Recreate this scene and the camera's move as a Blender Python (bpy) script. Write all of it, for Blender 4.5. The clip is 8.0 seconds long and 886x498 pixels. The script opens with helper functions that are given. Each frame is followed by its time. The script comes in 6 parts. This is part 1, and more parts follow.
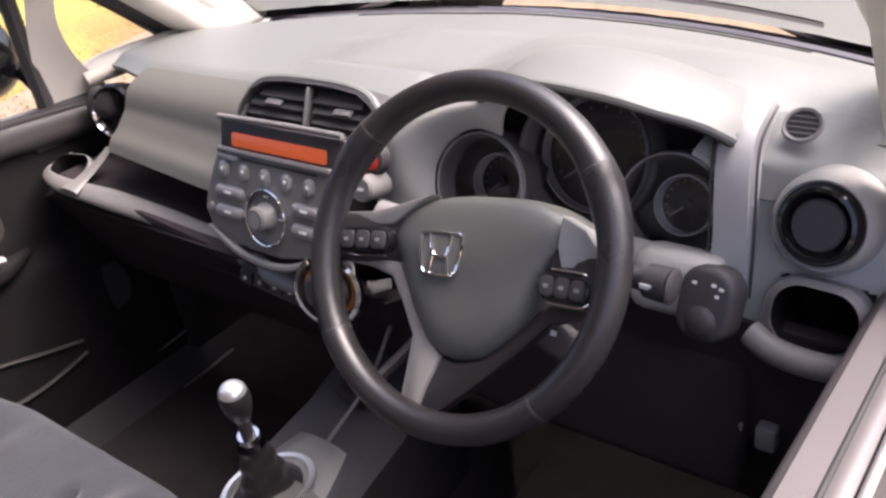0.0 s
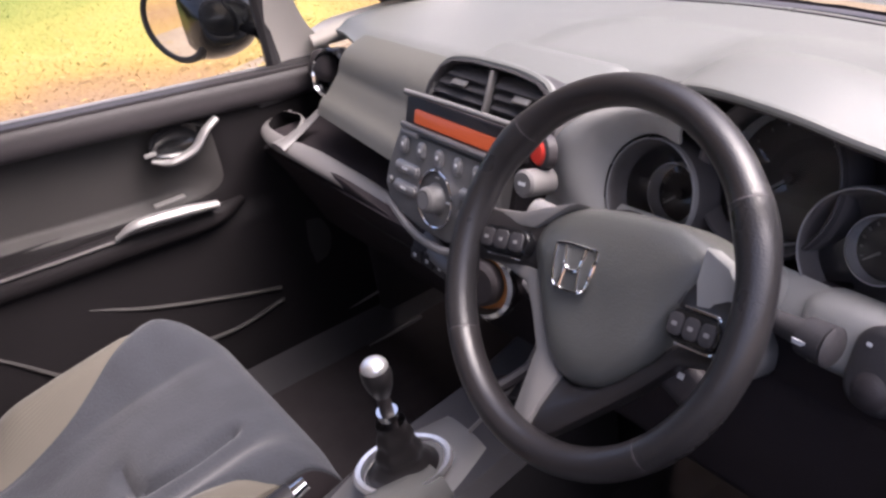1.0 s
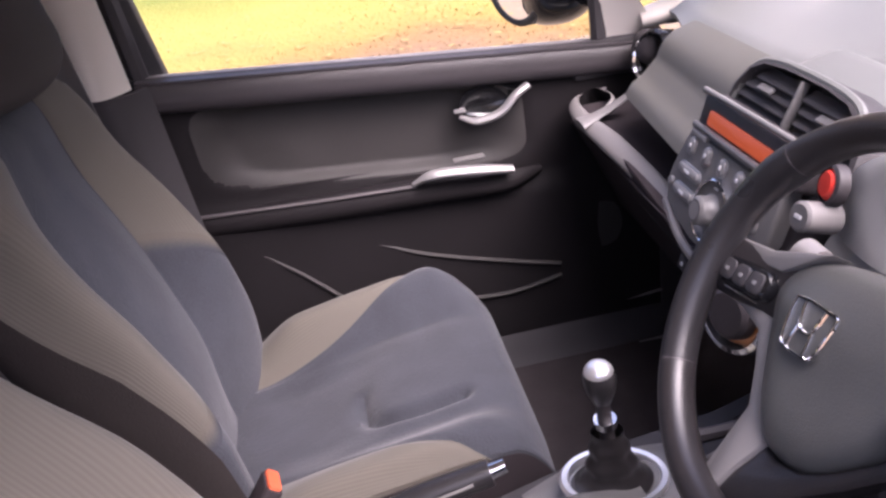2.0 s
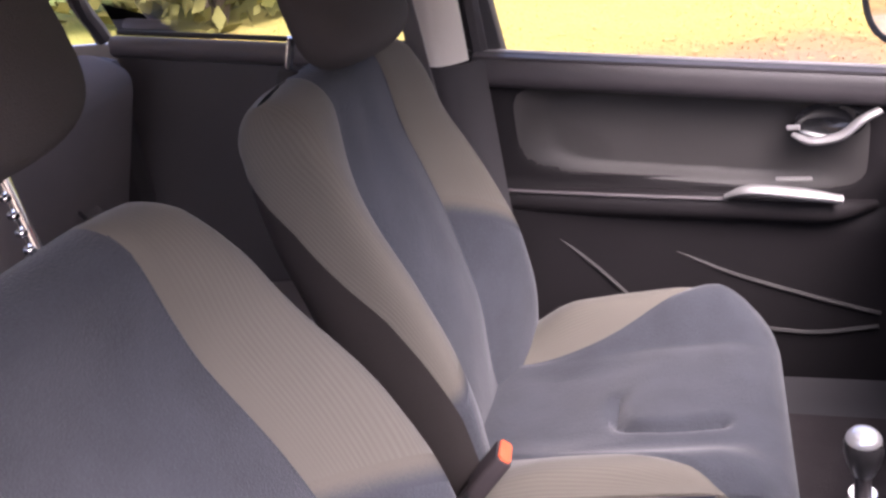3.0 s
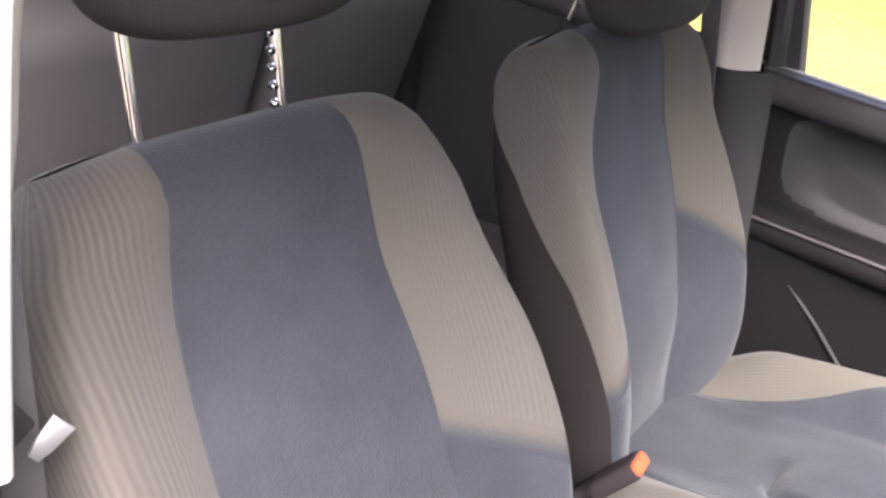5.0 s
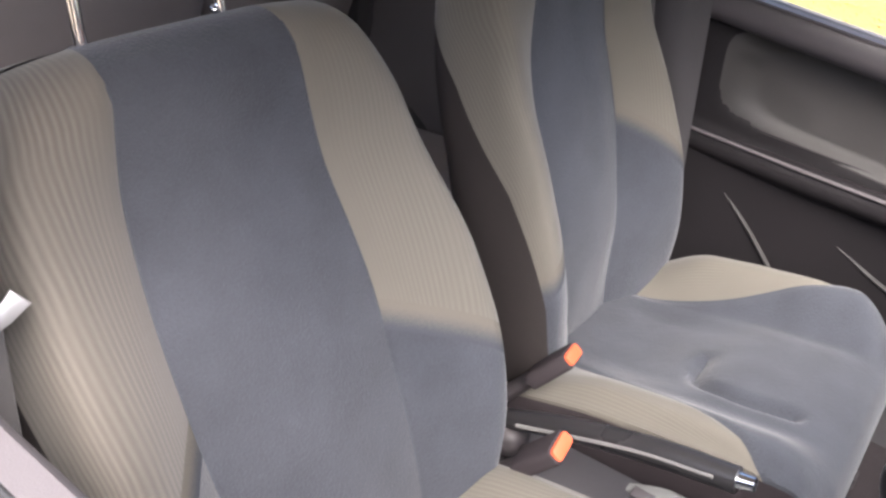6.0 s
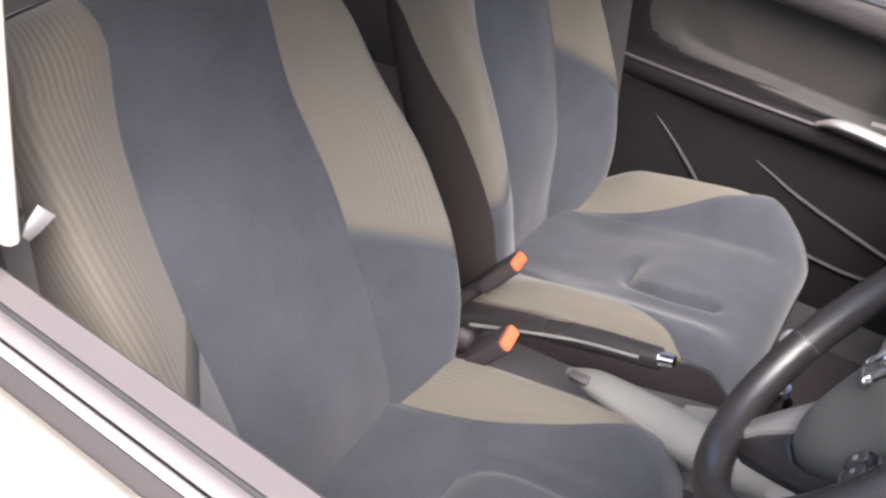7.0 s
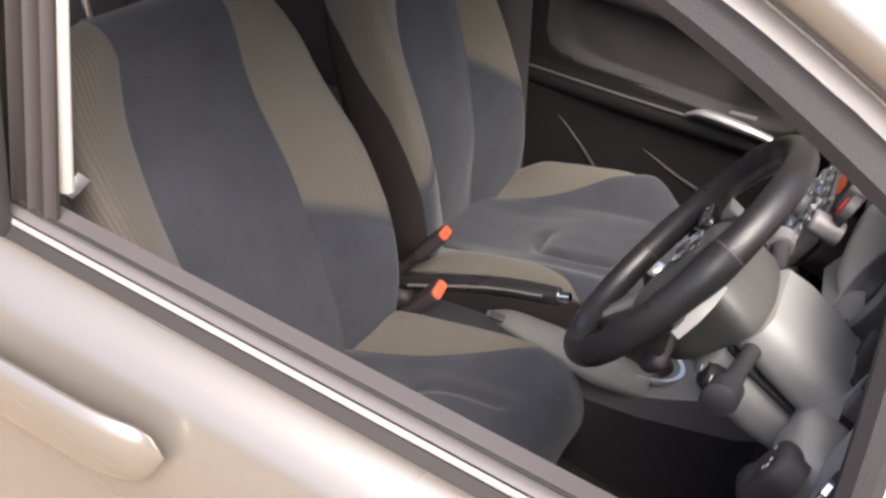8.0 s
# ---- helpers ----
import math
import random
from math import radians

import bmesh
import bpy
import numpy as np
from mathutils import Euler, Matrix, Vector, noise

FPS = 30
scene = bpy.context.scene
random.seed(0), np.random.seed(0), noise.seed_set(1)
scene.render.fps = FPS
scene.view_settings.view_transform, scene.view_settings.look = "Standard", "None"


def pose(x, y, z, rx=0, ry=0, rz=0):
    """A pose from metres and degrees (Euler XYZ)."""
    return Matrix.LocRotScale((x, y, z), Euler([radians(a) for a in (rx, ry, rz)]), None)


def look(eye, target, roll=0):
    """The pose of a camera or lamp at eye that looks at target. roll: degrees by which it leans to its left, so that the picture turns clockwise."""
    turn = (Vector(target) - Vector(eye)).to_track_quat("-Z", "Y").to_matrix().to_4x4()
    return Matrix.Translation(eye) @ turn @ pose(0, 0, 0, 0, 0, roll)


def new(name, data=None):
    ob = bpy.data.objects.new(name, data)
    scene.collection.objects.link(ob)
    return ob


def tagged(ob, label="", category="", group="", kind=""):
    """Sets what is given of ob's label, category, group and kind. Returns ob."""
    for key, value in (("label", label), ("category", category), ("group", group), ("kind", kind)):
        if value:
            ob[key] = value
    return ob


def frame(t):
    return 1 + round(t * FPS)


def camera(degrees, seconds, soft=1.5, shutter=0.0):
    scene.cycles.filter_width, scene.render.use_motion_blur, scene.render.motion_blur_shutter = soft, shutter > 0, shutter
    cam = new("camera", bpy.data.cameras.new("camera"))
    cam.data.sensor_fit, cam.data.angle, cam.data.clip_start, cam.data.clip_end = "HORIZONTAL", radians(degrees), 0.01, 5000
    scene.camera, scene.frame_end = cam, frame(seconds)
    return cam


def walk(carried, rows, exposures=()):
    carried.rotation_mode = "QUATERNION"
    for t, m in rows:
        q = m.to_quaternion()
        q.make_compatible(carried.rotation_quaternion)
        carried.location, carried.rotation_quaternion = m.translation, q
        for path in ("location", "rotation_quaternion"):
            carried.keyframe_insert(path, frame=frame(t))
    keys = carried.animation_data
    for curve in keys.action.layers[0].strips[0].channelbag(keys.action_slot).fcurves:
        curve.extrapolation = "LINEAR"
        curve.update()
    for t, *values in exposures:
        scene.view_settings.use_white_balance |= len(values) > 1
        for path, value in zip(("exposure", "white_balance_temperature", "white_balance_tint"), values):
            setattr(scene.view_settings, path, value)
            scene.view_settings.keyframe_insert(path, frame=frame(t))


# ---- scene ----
cam = camera(54.26, 8.0, soft=2.6)
walk(cam, [
    (0, look((0.8022, -0.5537, 1.3667), (0.2361, 0.1039, 0.8696), -8.55)),
    (0.5, look((0.8027, -0.5251, 1.3652), (0.2066, 0.0997, 0.861), -9.38)),
    (1, look((0.8357, -0.4436, 1.356), (0.0852, 0.004, 0.8698), -9.63)),
    (1.2, look((0.8524, -0.4136, 1.3499), (0.0548, -0.0464, 0.8713), -9.35)),
    (2.3, look((0.8325, -0.3007, 1.3473), (-0.0574, -0.3414, 0.893), -9.23)),
    (2.5, look((0.8327, -0.2779, 1.3437), (-0.0523, -0.4183, 0.8997), -9.29)),
    (3, look((0.8366, -0.2538, 1.3423), (-0.0212, -0.5411, 0.9161), -7.77)),
    (3.5, look((0.8335, -0.2641, 1.3313), (0.0104, -0.6483, 0.9132), -4.67)),
    (4, look((0.8309, -0.2448, 1.3136), (0.0534, -0.7065, 0.8865), 1.92)),
    (5.3, look((0.8244, -0.207, 1.3255), (0.1022, -0.7265, 0.8688), 5.41)),
    (5.5, look((0.8299, -0.1947, 1.3191), (0.1098, -0.71, 0.8545), 5.59)),
    (6, look((0.8556, -0.1455, 1.3328), (0.1401, -0.609, 0.8101), 6.30)),
    (6.5, look((0.8988, -0.1201, 1.3621), (0.183, -0.5253, 0.7935), 6.62)),
    (7, look((0.9623, -0.0783, 1.3853), (0.2494, -0.4707, 0.8042), 6.71)),
    (7.5, look((1.0826, -0.0024, 1.4175), (0.359, -0.3941, 0.8492), 5.61)),
    (8, look((1.2124, 0.081, 1.4594), (0.4494, -0.2702, 0.9169), 5.92)),
], exposures=[(0, 2.1, 6200, 18), (1.2, 1.95, 6000, 23), (2.5, 2.22, 5900, 31), (4, 2.6, 5900, 18), (5.5, 2.68, 5900, 15), (6, 2.58, 5900, 12), (6.5, 2.95, 6000, 11), (7, 2.4, 6000, 12), (7.5, 1.85, 6100, 12), (8, 1.54, 6200, 12)])

# ---- light ----
world = bpy.data.worlds.new("sky")
scene.world = world
world.use_nodes = True
wn = world.node_tree
sky = wn.nodes.new("ShaderNodeTexSky")
sky.sky_type = "NISHITA"
sky.sun_disc = False
sky.sun_elevation = radians(54)
sky.sun_rotation = radians(46)
sky.air_density = 0.6
sky.dust_density = 8.0
sky.ozone_density = 0.4
wn.links.new(sky.outputs[0], wn.nodes["Background"].inputs[0])
wn.nodes["Background"].inputs[1].default_value = 0.15
sun = new("sun", bpy.data.lights.new("sun", "SUN"))
sun.data.energy = 0.8
sun.data.angle = radians(60)
sun.data.color = (1.0, 0.95, 0.88)
sun.matrix_basis = look((2.52, 2.43, 4.83), (0, 0, 0))

# ---- materials ----
def mat(name, col, rough=0.6, metal=0.0, var=0.12, big=6.0, grain=400.0, bump=0.15, coat=0.0, spec=0.5, dist=0.002, tint=None):
    m = bpy.data.materials.new(name)
    m.use_nodes = True
    nt = m.node_tree
    b = nt.nodes["Principled BSDF"]
    b.inputs["Roughness"].default_value = rough
    b.inputs["Metallic"].default_value = metal
    b.inputs["Coat Weight"].default_value = coat
    b.inputs["Specular IOR Level"].default_value = spec
    co = nt.nodes.new("ShaderNodeTexCoord")
    n1 = nt.nodes.new("ShaderNodeTexNoise")
    n1.inputs["Scale"].default_value = big
    n1.inputs["Detail"].default_value = 5
    n2 = nt.nodes.new("ShaderNodeTexNoise")
    n2.inputs["Scale"].default_value = grain
    n2.inputs["Detail"].default_value = 2
    nt.links.new(co.outputs["Object"], n1.inputs["Vector"])
    nt.links.new(co.outputs["Object"], n2.inputs["Vector"])
    mix = nt.nodes.new("ShaderNodeMix")
    mix.data_type = "RGBA"
    t = tint or [c * (1 + 1.6 * var) for c in col]
    mix.inputs["A"].default_value = (*[c * (1 - var) for c in col], 1)
    mix.inputs["B"].default_value = (*[min(1, c) for c in t], 1)
    add = nt.nodes.new("ShaderNodeMath")
    add.operation = "MULTIPLY_ADD"
    add.inputs[1].default_value = 0.35
    nt.links.new(n2.outputs["Fac"], add.inputs[0])
    sc = nt.nodes.new("ShaderNodeMath")
    sc.operation = "MULTIPLY"
    sc.inputs[1].default_value = 0.65
    nt.links.new(n1.outputs["Fac"], sc.inputs[0])
    nt.links.new(sc.outputs[0], add.inputs[2])
    nt.links.new(add.outputs[0], mix.inputs["Factor"])
    nt.links.new(mix.outputs["Result"], b.inputs["Base Color"])
    rr = nt.nodes.new("ShaderNodeMapRange")
    rr.inputs["To Min"].default_value = max(0.02, rough * 0.85)
    rr.inputs["To Max"].default_value = min(1, rough * 1.18)
    nt.links.new(n1.outputs["Fac"], rr.inputs["Value"])
    nt.links.new(rr.outputs[0], b.inputs["Roughness"])
    if bump:
        bp = nt.nodes.new("ShaderNodeBump")
        bp.inputs["Strength"].default_value = bump
        bp.inputs["Distance"].default_value = dist
        nt.links.new(n2.outputs["Fac"], bp.inputs["Height"])
        nt.links.new(bp.outputs[0], b.inputs["Normal"])
    return m


def rib_fabric(name, col, col2, pitch, depth=0.35):
    """Corduroy-like cloth with ribs that run along the second UV axis."""
    m = mat(name, col, 0.95, var=0.1, big=9, grain=900, bump=0.0, spec=0.15)
    nt = m.node_tree
    b = nt.nodes["Principled BSDF"]
    b.inputs["Sheen Weight"].default_value = 0.15
    uv = nt.nodes.new("ShaderNodeUVMap")
    w = nt.nodes.new("ShaderNodeTexWave")
    w.inputs["Scale"].default_value = 0.314 / pitch
    w.inputs["Distortion"].default_value = 0.25
    w.inputs["Detail"].default_value = 1
    nt.links.new(uv.outputs[0], w.inputs["Vector"])
    old = b.inputs["Base Color"].links[0].from_socket
    sep = nt.nodes.new("ShaderNodeSeparateXYZ")
    nt.links.new(uv.outputs[0], sep.inputs[0])
    edge = nt.nodes.new("ShaderNodeMapRange")
    edge.inputs["From Min"].default_value = 0.012
    edge.inputs["From Max"].default_value = 0.050
    edge.inputs["To Min"].default_value = 0.12
    nt.links.new(sep.outputs["X"], edge.inputs["Value"])
    patch = nt.nodes.new("ShaderNodeTexNoise")
    patch.inputs["Scale"].default_value = 9.0
    worn = nt.nodes.new("ShaderNodeMath")
    worn.operation = "MULTIPLY"
    worn.inputs[1].default_value = 1.5
    nt.links.new(patch.outputs["Fac"], worn.inputs[0])
    mask = nt.nodes.new("ShaderNodeMath")
    mask.operation = "MULTIPLY"
    mask.use_clamp = True
    nt.links.new(edge.outputs[0], mask.inputs[0])
    nt.links.new(worn.outputs[0], mask.inputs[1])
    half = nt.nodes.new("ShaderNodeMix")
    half.inputs[2].default_value = 0.5
    nt.links.new(mask.outputs[0], half.inputs[0])
    nt.links.new(w.outputs["Fac"], half.inputs[3])
    mx = nt.nodes.new("ShaderNodeMix")
    mx.data_type = "RGBA"
    mx.inputs["A"].default_value = (*col2, 1)
    nt.links.new(old, mx.inputs["B"])
    nt.links.new(half.outputs[0], mx.inputs["Factor"])
    nt.links.new(mx.outputs["Result"], b.inputs["Base Color"])
    n3 = nt.nodes.new("ShaderNodeTexNoise")
    n3.inputs["Scale"].default_value = 700
    ad = nt.nodes.new("ShaderNodeMath")
    ad.operation = "MULTIPLY_ADD"
    ad.inputs[1].default_value = 0.3
    nt.links.new(n3.outputs["Fac"], ad.inputs[0])
    nt.links.new(half.outputs[0], ad.inputs[2])
    bp = nt.nodes.new("ShaderNodeBump")
    bp.inputs["Strength"].default_value = depth
    bp.inputs["Distance"].default_value = 0.003
    nt.links.new(ad.outputs[0], bp.inputs["Height"])
    nt.links.new(bp.outputs[0], b.inputs["Normal"])
    return m


def glass(name, col=(1, 1, 1), gloss=0.07):
    m = bpy.data.materials.new(name)
    m.use_nodes = True
    nt = m.node_tree
    nt.nodes.remove(nt.nodes["Principled BSDF"])
    tr = nt.nodes.new("ShaderNodeBsdfTransparent")
    tr.inputs[0].default_value = (*col, 1)
    gl = nt.nodes.new("ShaderNodeBsdfGlossy")
    gl.inputs["Roughness"].default_value = 0.02
    fr = nt.nodes.new("ShaderNodeFresnel")
    fr.inputs[0].default_value = 1.45
    mx = nt.nodes.new("ShaderNodeMixShader")
    nt.links.new(fr.outputs[0], mx.inputs[0])
    nt.links.new(tr.outputs[0], mx.inputs[1])
    nt.links.new(gl.outputs[0], mx.inputs[2])
    nt.links.new(mx.outputs[0], nt.nodes["Material Output"].inputs[0])
    return m


def glow(name, col, power):
    m = mat(name, [c * 0.4 for c in col], 0.3, bump=0)
    b = m.node_tree.nodes["Principled BSDF"]
    b.inputs["Emission Color"].default_value = (*col, 1)
    b.inputs["Emission Strength"].default_value = power
    return m


SOFT_GREY = mat("grained_grey_plastic", (0.345, 0.342, 0.322), 0.36, var=0.10, big=5, grain=900, bump=0.25, spec=0.5)
DASH_TOP = mat("grained_dash_top", (0.150, 0.154, 0.146), 0.42, var=0.08, big=4, grain=850, bump=0.25, spec=0.5)
BAND_GREY = mat("satin_band_grey", (0.36, 0.358, 0.356), 0.36, var=0.06, big=6, grain=900, bump=0.12)
# Lid plastic darkened in its colour, for the shade on its rear-facing slope.
LID_SHADED = mat("shaded_lid_grey", (0.098, 0.095, 0.080), 0.47, var=0.10, big=5, grain=900, bump=0.25)
LIGHT_TRIM = mat("light_grey_trim", (0.180, 0.171, 0.166), 0.4, var=0.06, big=6, grain=900, bump=0.1)
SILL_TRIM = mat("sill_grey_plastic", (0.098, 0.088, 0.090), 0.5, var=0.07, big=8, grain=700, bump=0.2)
# The sill plastic again, with the passenger side's shade put into its colour.
SILL_SHADED = mat("shaded_sill_plastic", (0.048, 0.043, 0.045), 0.5, var=0.1, big=8, grain=700, bump=0.2)
BLACK = mat("black_plastic", (0.040, 0.035, 0.037), 0.5, var=0.2, big=8, grain=700, bump=0.2, spec=0.4)
FOOT_BLACK = mat("matt_black_plastic", (0.036, 0.030, 0.032), 0.85, var=0.2, big=8, grain=600, bump=0.3, spec=0.12)
DARK = mat("charcoal_plastic", (0.048, 0.045, 0.047), 0.55, var=0.15, big=7, grain=600, bump=0.25, spec=0.4)
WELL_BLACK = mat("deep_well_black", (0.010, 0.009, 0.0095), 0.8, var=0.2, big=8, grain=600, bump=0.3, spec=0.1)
DOOR_DARK = mat("dark_door_panel", (0.014, 0.0124, 0.0132), 0.65, var=0.15, big=6, grain=600, bump=0.3, spec=0.14)
DOOR_CLOTH = mat("grey_door_vinyl", (0.044, 0.0415, 0.0395), 0.5, var=0.15, big=6, grain=500, bump=0.35, spec=0.3)
GLOSS_BLACK = mat("gloss_black", (0.01, 0.01, 0.011), 0.12, var=0.1, bump=0, spec=0.5)
PANEL_GREY = mat("head_unit_grey", (0.165, 0.160, 0.155), 0.38, var=0.08, grain=900, bump=0.08)
BUTTON = mat("button_grey", (0.25, 0.245, 0.24), 0.35, var=0.08, bump=0.05)
LEATHER = mat("black_leather", (0.020, 0.018, 0.0185), 0.31, var=0.15, big=12, grain=600, bump=0.15, spec=0.65)
LEATHER2 = mat("smooth_leather", (0.022, 0.021, 0.022), 0.28, var=0.12, big=12, grain=500, bump=0.2, spec=0.45)
PAD = mat("airbag_pad", (0.106, 0.107, 0.098), 0.30, var=0.1, big=8, grain=800, bump=0.25)
SILVER = mat("satin_silver", (0.42, 0.41, 0.40), 0.36, 0.6, var=0.06, bump=0.03)
# Non-metal white that paints the gleam of the chrome gauge rims.
RING_GLEAM = mat("gauge_ring_gleam", (0.80, 0.79, 0.78), 0.25, var=0.03, bump=0)
SPOKE_GREY = mat("satin_spoke_grey", (0.24, 0.23, 0.22), 0.38, 0.2, var=0.06, bump=0.03)
KNOB_CAP = mat("satin_white_metal", (0.92, 0.92, 0.92), 0.28, 0.85, var=0.02, bump=0)
CHROME = mat("chrome", (0.85, 0.85, 0.86), 0.08, 1.0, var=0.03, bump=0)
BLUE_CLOTH = mat("blue_grey_velour", (0.0384, 0.0411, 0.0485), 0.95, var=0.42, big=14, grain=350, bump=0.6, spec=0.15)
BLUE_CLOTH.node_tree.nodes["Principled BSDF"].inputs["Sheen Weight"].default_value = 0.2
RIB = rib_fabric("ribbed_beige_cloth", (0.130, 0.118, 0.100), (0.096, 0.086, 0.075), 0.0090, 0.22)
RIB_FINE = rib_fabric("fine_ribbed_beige_cloth", (0.122, 0.112, 0.093), (0.106, 0.096, 0.080), 0.0062, 0.10)


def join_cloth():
    """A colour blend from blue-grey to beige, added to soften the cloths' seam."""
    m = mat("seam_blend_cloth", (0.08, 0.08, 0.08), 0.95, var=0.3, big=14, grain=350, bump=0.4, spec=0.15)
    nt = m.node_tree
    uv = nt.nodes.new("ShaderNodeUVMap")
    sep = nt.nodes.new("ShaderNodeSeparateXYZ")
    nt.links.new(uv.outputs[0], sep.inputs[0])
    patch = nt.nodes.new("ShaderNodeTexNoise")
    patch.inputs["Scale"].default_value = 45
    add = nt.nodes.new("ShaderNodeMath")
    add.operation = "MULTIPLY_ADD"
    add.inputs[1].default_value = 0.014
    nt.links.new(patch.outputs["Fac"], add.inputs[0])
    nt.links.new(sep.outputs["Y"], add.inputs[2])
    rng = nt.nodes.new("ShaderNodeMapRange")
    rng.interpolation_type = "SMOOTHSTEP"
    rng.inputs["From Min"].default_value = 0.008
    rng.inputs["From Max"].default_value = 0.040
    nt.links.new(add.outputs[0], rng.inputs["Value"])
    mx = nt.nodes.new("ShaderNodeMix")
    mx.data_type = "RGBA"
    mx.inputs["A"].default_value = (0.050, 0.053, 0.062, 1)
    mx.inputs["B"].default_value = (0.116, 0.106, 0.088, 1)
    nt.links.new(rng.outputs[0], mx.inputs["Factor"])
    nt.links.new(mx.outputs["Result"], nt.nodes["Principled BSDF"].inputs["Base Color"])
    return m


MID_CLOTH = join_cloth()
BACK_CLOTH = mat("dark_grey_cloth", (0.060, 0.055, 0.053), 0.9, var=0.15, big=10, grain=600, bump=0.4, spec=0.2)
SIDE_CLOTH = mat("dark_side_cloth", (0.026, 0.022, 0.021), 0.95, var=0.25, big=9, grain=600, bump=0.4, spec=0.15)
REAR_DOOR = mat("rear_door_vinyl", (0.080, 0.072, 0.072), 0.6, var=0.15, big=6, grain=500, bump=0.3)
REAR_CLOTH = mat("rear_seat_cloth", (0.21, 0.19, 0.186), 0.9, var=0.15, big=10, grain=600, bump=0.4, spec=0.2)
CARPET = mat("black_carpet", (0.050, 0.043, 0.044), 1.0, var=0.3, big=20, grain=500, bump=0.8, spec=0.1, dist=0.004)
BEIGE_TRIM = mat("beige_pillar_trim", (0.74, 0.70, 0.63), 0.6, var=0.05, big=5, grain=800, bump=0.15)
ROOF_CLOTH = mat("light_headliner", (0.68, 0.66, 0.62), 0.95, var=0.06, big=8, grain=600, bump=0.3, spec=0.1)
PAINT = mat("champagne_paint", (0.34, 0.314, 0.278), 0.26, 0.6, var=0.05, big=3, grain=1500, bump=0.02, coat=1.0)
RUBBER = mat("black_rubber", (0.02, 0.02, 0.02), 0.7, var=0.2, bump=0.2)
MOULD = mat("grey_belt_moulding", (0.135, 0.124, 0.124), 0.35, var=0.06, bump=0.05)
ORANGE = mat("orange_plastic", (0.62, 0.115, 0.045), 0.4, var=0.06, bump=0.03)
RED = mat("red_plastic", (0.75, 0.05, 0.03), 0.3, var=0.05, bump=0)
BELT = mat("grey_webbing", (0.18, 0.17, 0.165), 0.8, var=0.1, grain=1200, bump=0.4)
DARK_BELT = mat("dark_webbing", (0.04, 0.039, 0.04), 0.8, var=0.1, grain=1200, bump=0.4)
WHITE_INK = mat("white_print", (0.75, 0.75, 0.75), 0.5, var=0.02, bump=0)
LCD = glow("amber_display", (0.62, 0.11, 0.035), 0.13)
AMBER = mat("amber_plastic", (0.42, 0.16, 0.04), 0.35, var=0.08, bump=0)
COLUMN_GREY = mat("column_grey_plastic", (0.37, 0.368, 0.35), 0.38, var=0.08, big=6, grain=800, bump=0.2)
FRAME_GREY = mat("grey_brown_window_channel", (0.046, 0.039, 0.036), 0.5, var=0.15, bump=0.1, spec=0.4)
FLANK_GREY = mat("console_flank_grey", (0.10, 0.10, 0.095), 0.5, var=0.12, big=9, grain=700, bump=0.2)
BAND = mat("dark_weather_strip", (0.034, 0.030, 0.029), 0.6, var=0.1, bump=0.1, spec=0.3)
PALE_STRIP = mat("pale_weather_strip", (0.27, 0.257, 0.255), 0.35, var=0.06, bump=0.05)
GLASS = glass("window_glass", (0.93, 0.95, 0.94))
METER_GLASS = glass("meter_glass", (0.92, 0.92, 0.92))
GAUGE_CONE = mat("satin_gauge_cone", (0.085, 0.078, 0.077), 0.35, var=0.08, bump=0.05)
DIAL = mat("gauge_face", (0.032, 0.029, 0.030), 0.4, var=0.1, bump=0)
MIRROR = mat("mirror_glass", (0.9, 0.9, 0.9), 0.02, 1.0, var=0.01, bump=0)

# ---- mesh helpers ----
def thing(name, label, category, at=(0, 0, 0), group="", kind=""):
    e = new(name)
    e.empty_display_size = 0.05
    e.location = at
    return tagged(e, label, category, group, kind)


def finish(bm, name, material, smooth=True):
    bmesh.ops.remove_doubles(bm, verts=bm.verts, dist=1e-5)
    bmesh.ops.recalc_face_normals(bm, faces=bm.faces)
    me = bpy.data.meshes.new(name)
    bm.to_mesh(me)
    bm.free()
    me.materials.append(material)
    if smooth:
        for p in me.polygons:
            p.use_smooth = True
        me.set_sharp_from_angle(angle=radians(38))
    return me


def part(name, bm, material, parent=None, label="", smooth=True):
    ob = new(name, finish(bm, name, material, smooth))
    if parent is not None:
        ob.parent = parent
        if parent.type == "EMPTY":
            ob.matrix_parent_inverse = Matrix.Translation(-parent.location)
    if label:
        ob["label"] = label
    return ob


def rbox(c, s, bev=0.004, seg=2, turn=(0, 0, 0), bm=None):
    """A box with rounded edges: centre, full sizes, turn in degrees."""
    out = bmesh.new()
    bmesh.ops.create_cube(out, size=1)
    bmesh.ops.scale(out, vec=s, verts=out.verts)
    if bev:
        bmesh.ops.bevel(out, geom=out.edges[:], offset=min(bev, min(s) * 0.45), segments=seg, profile=0.5, affect="EDGES")
    out.transform(pose(*c, *turn))
    return merge(bm, out)


def merge(bm, other):
    if bm is None:
        return other
    me = bpy.data.meshes.new("tmp")
    other.to_mesh(me)
    other.free()
    bm.from_mesh(me)
    bpy.data.meshes.remove(me)
    return bm


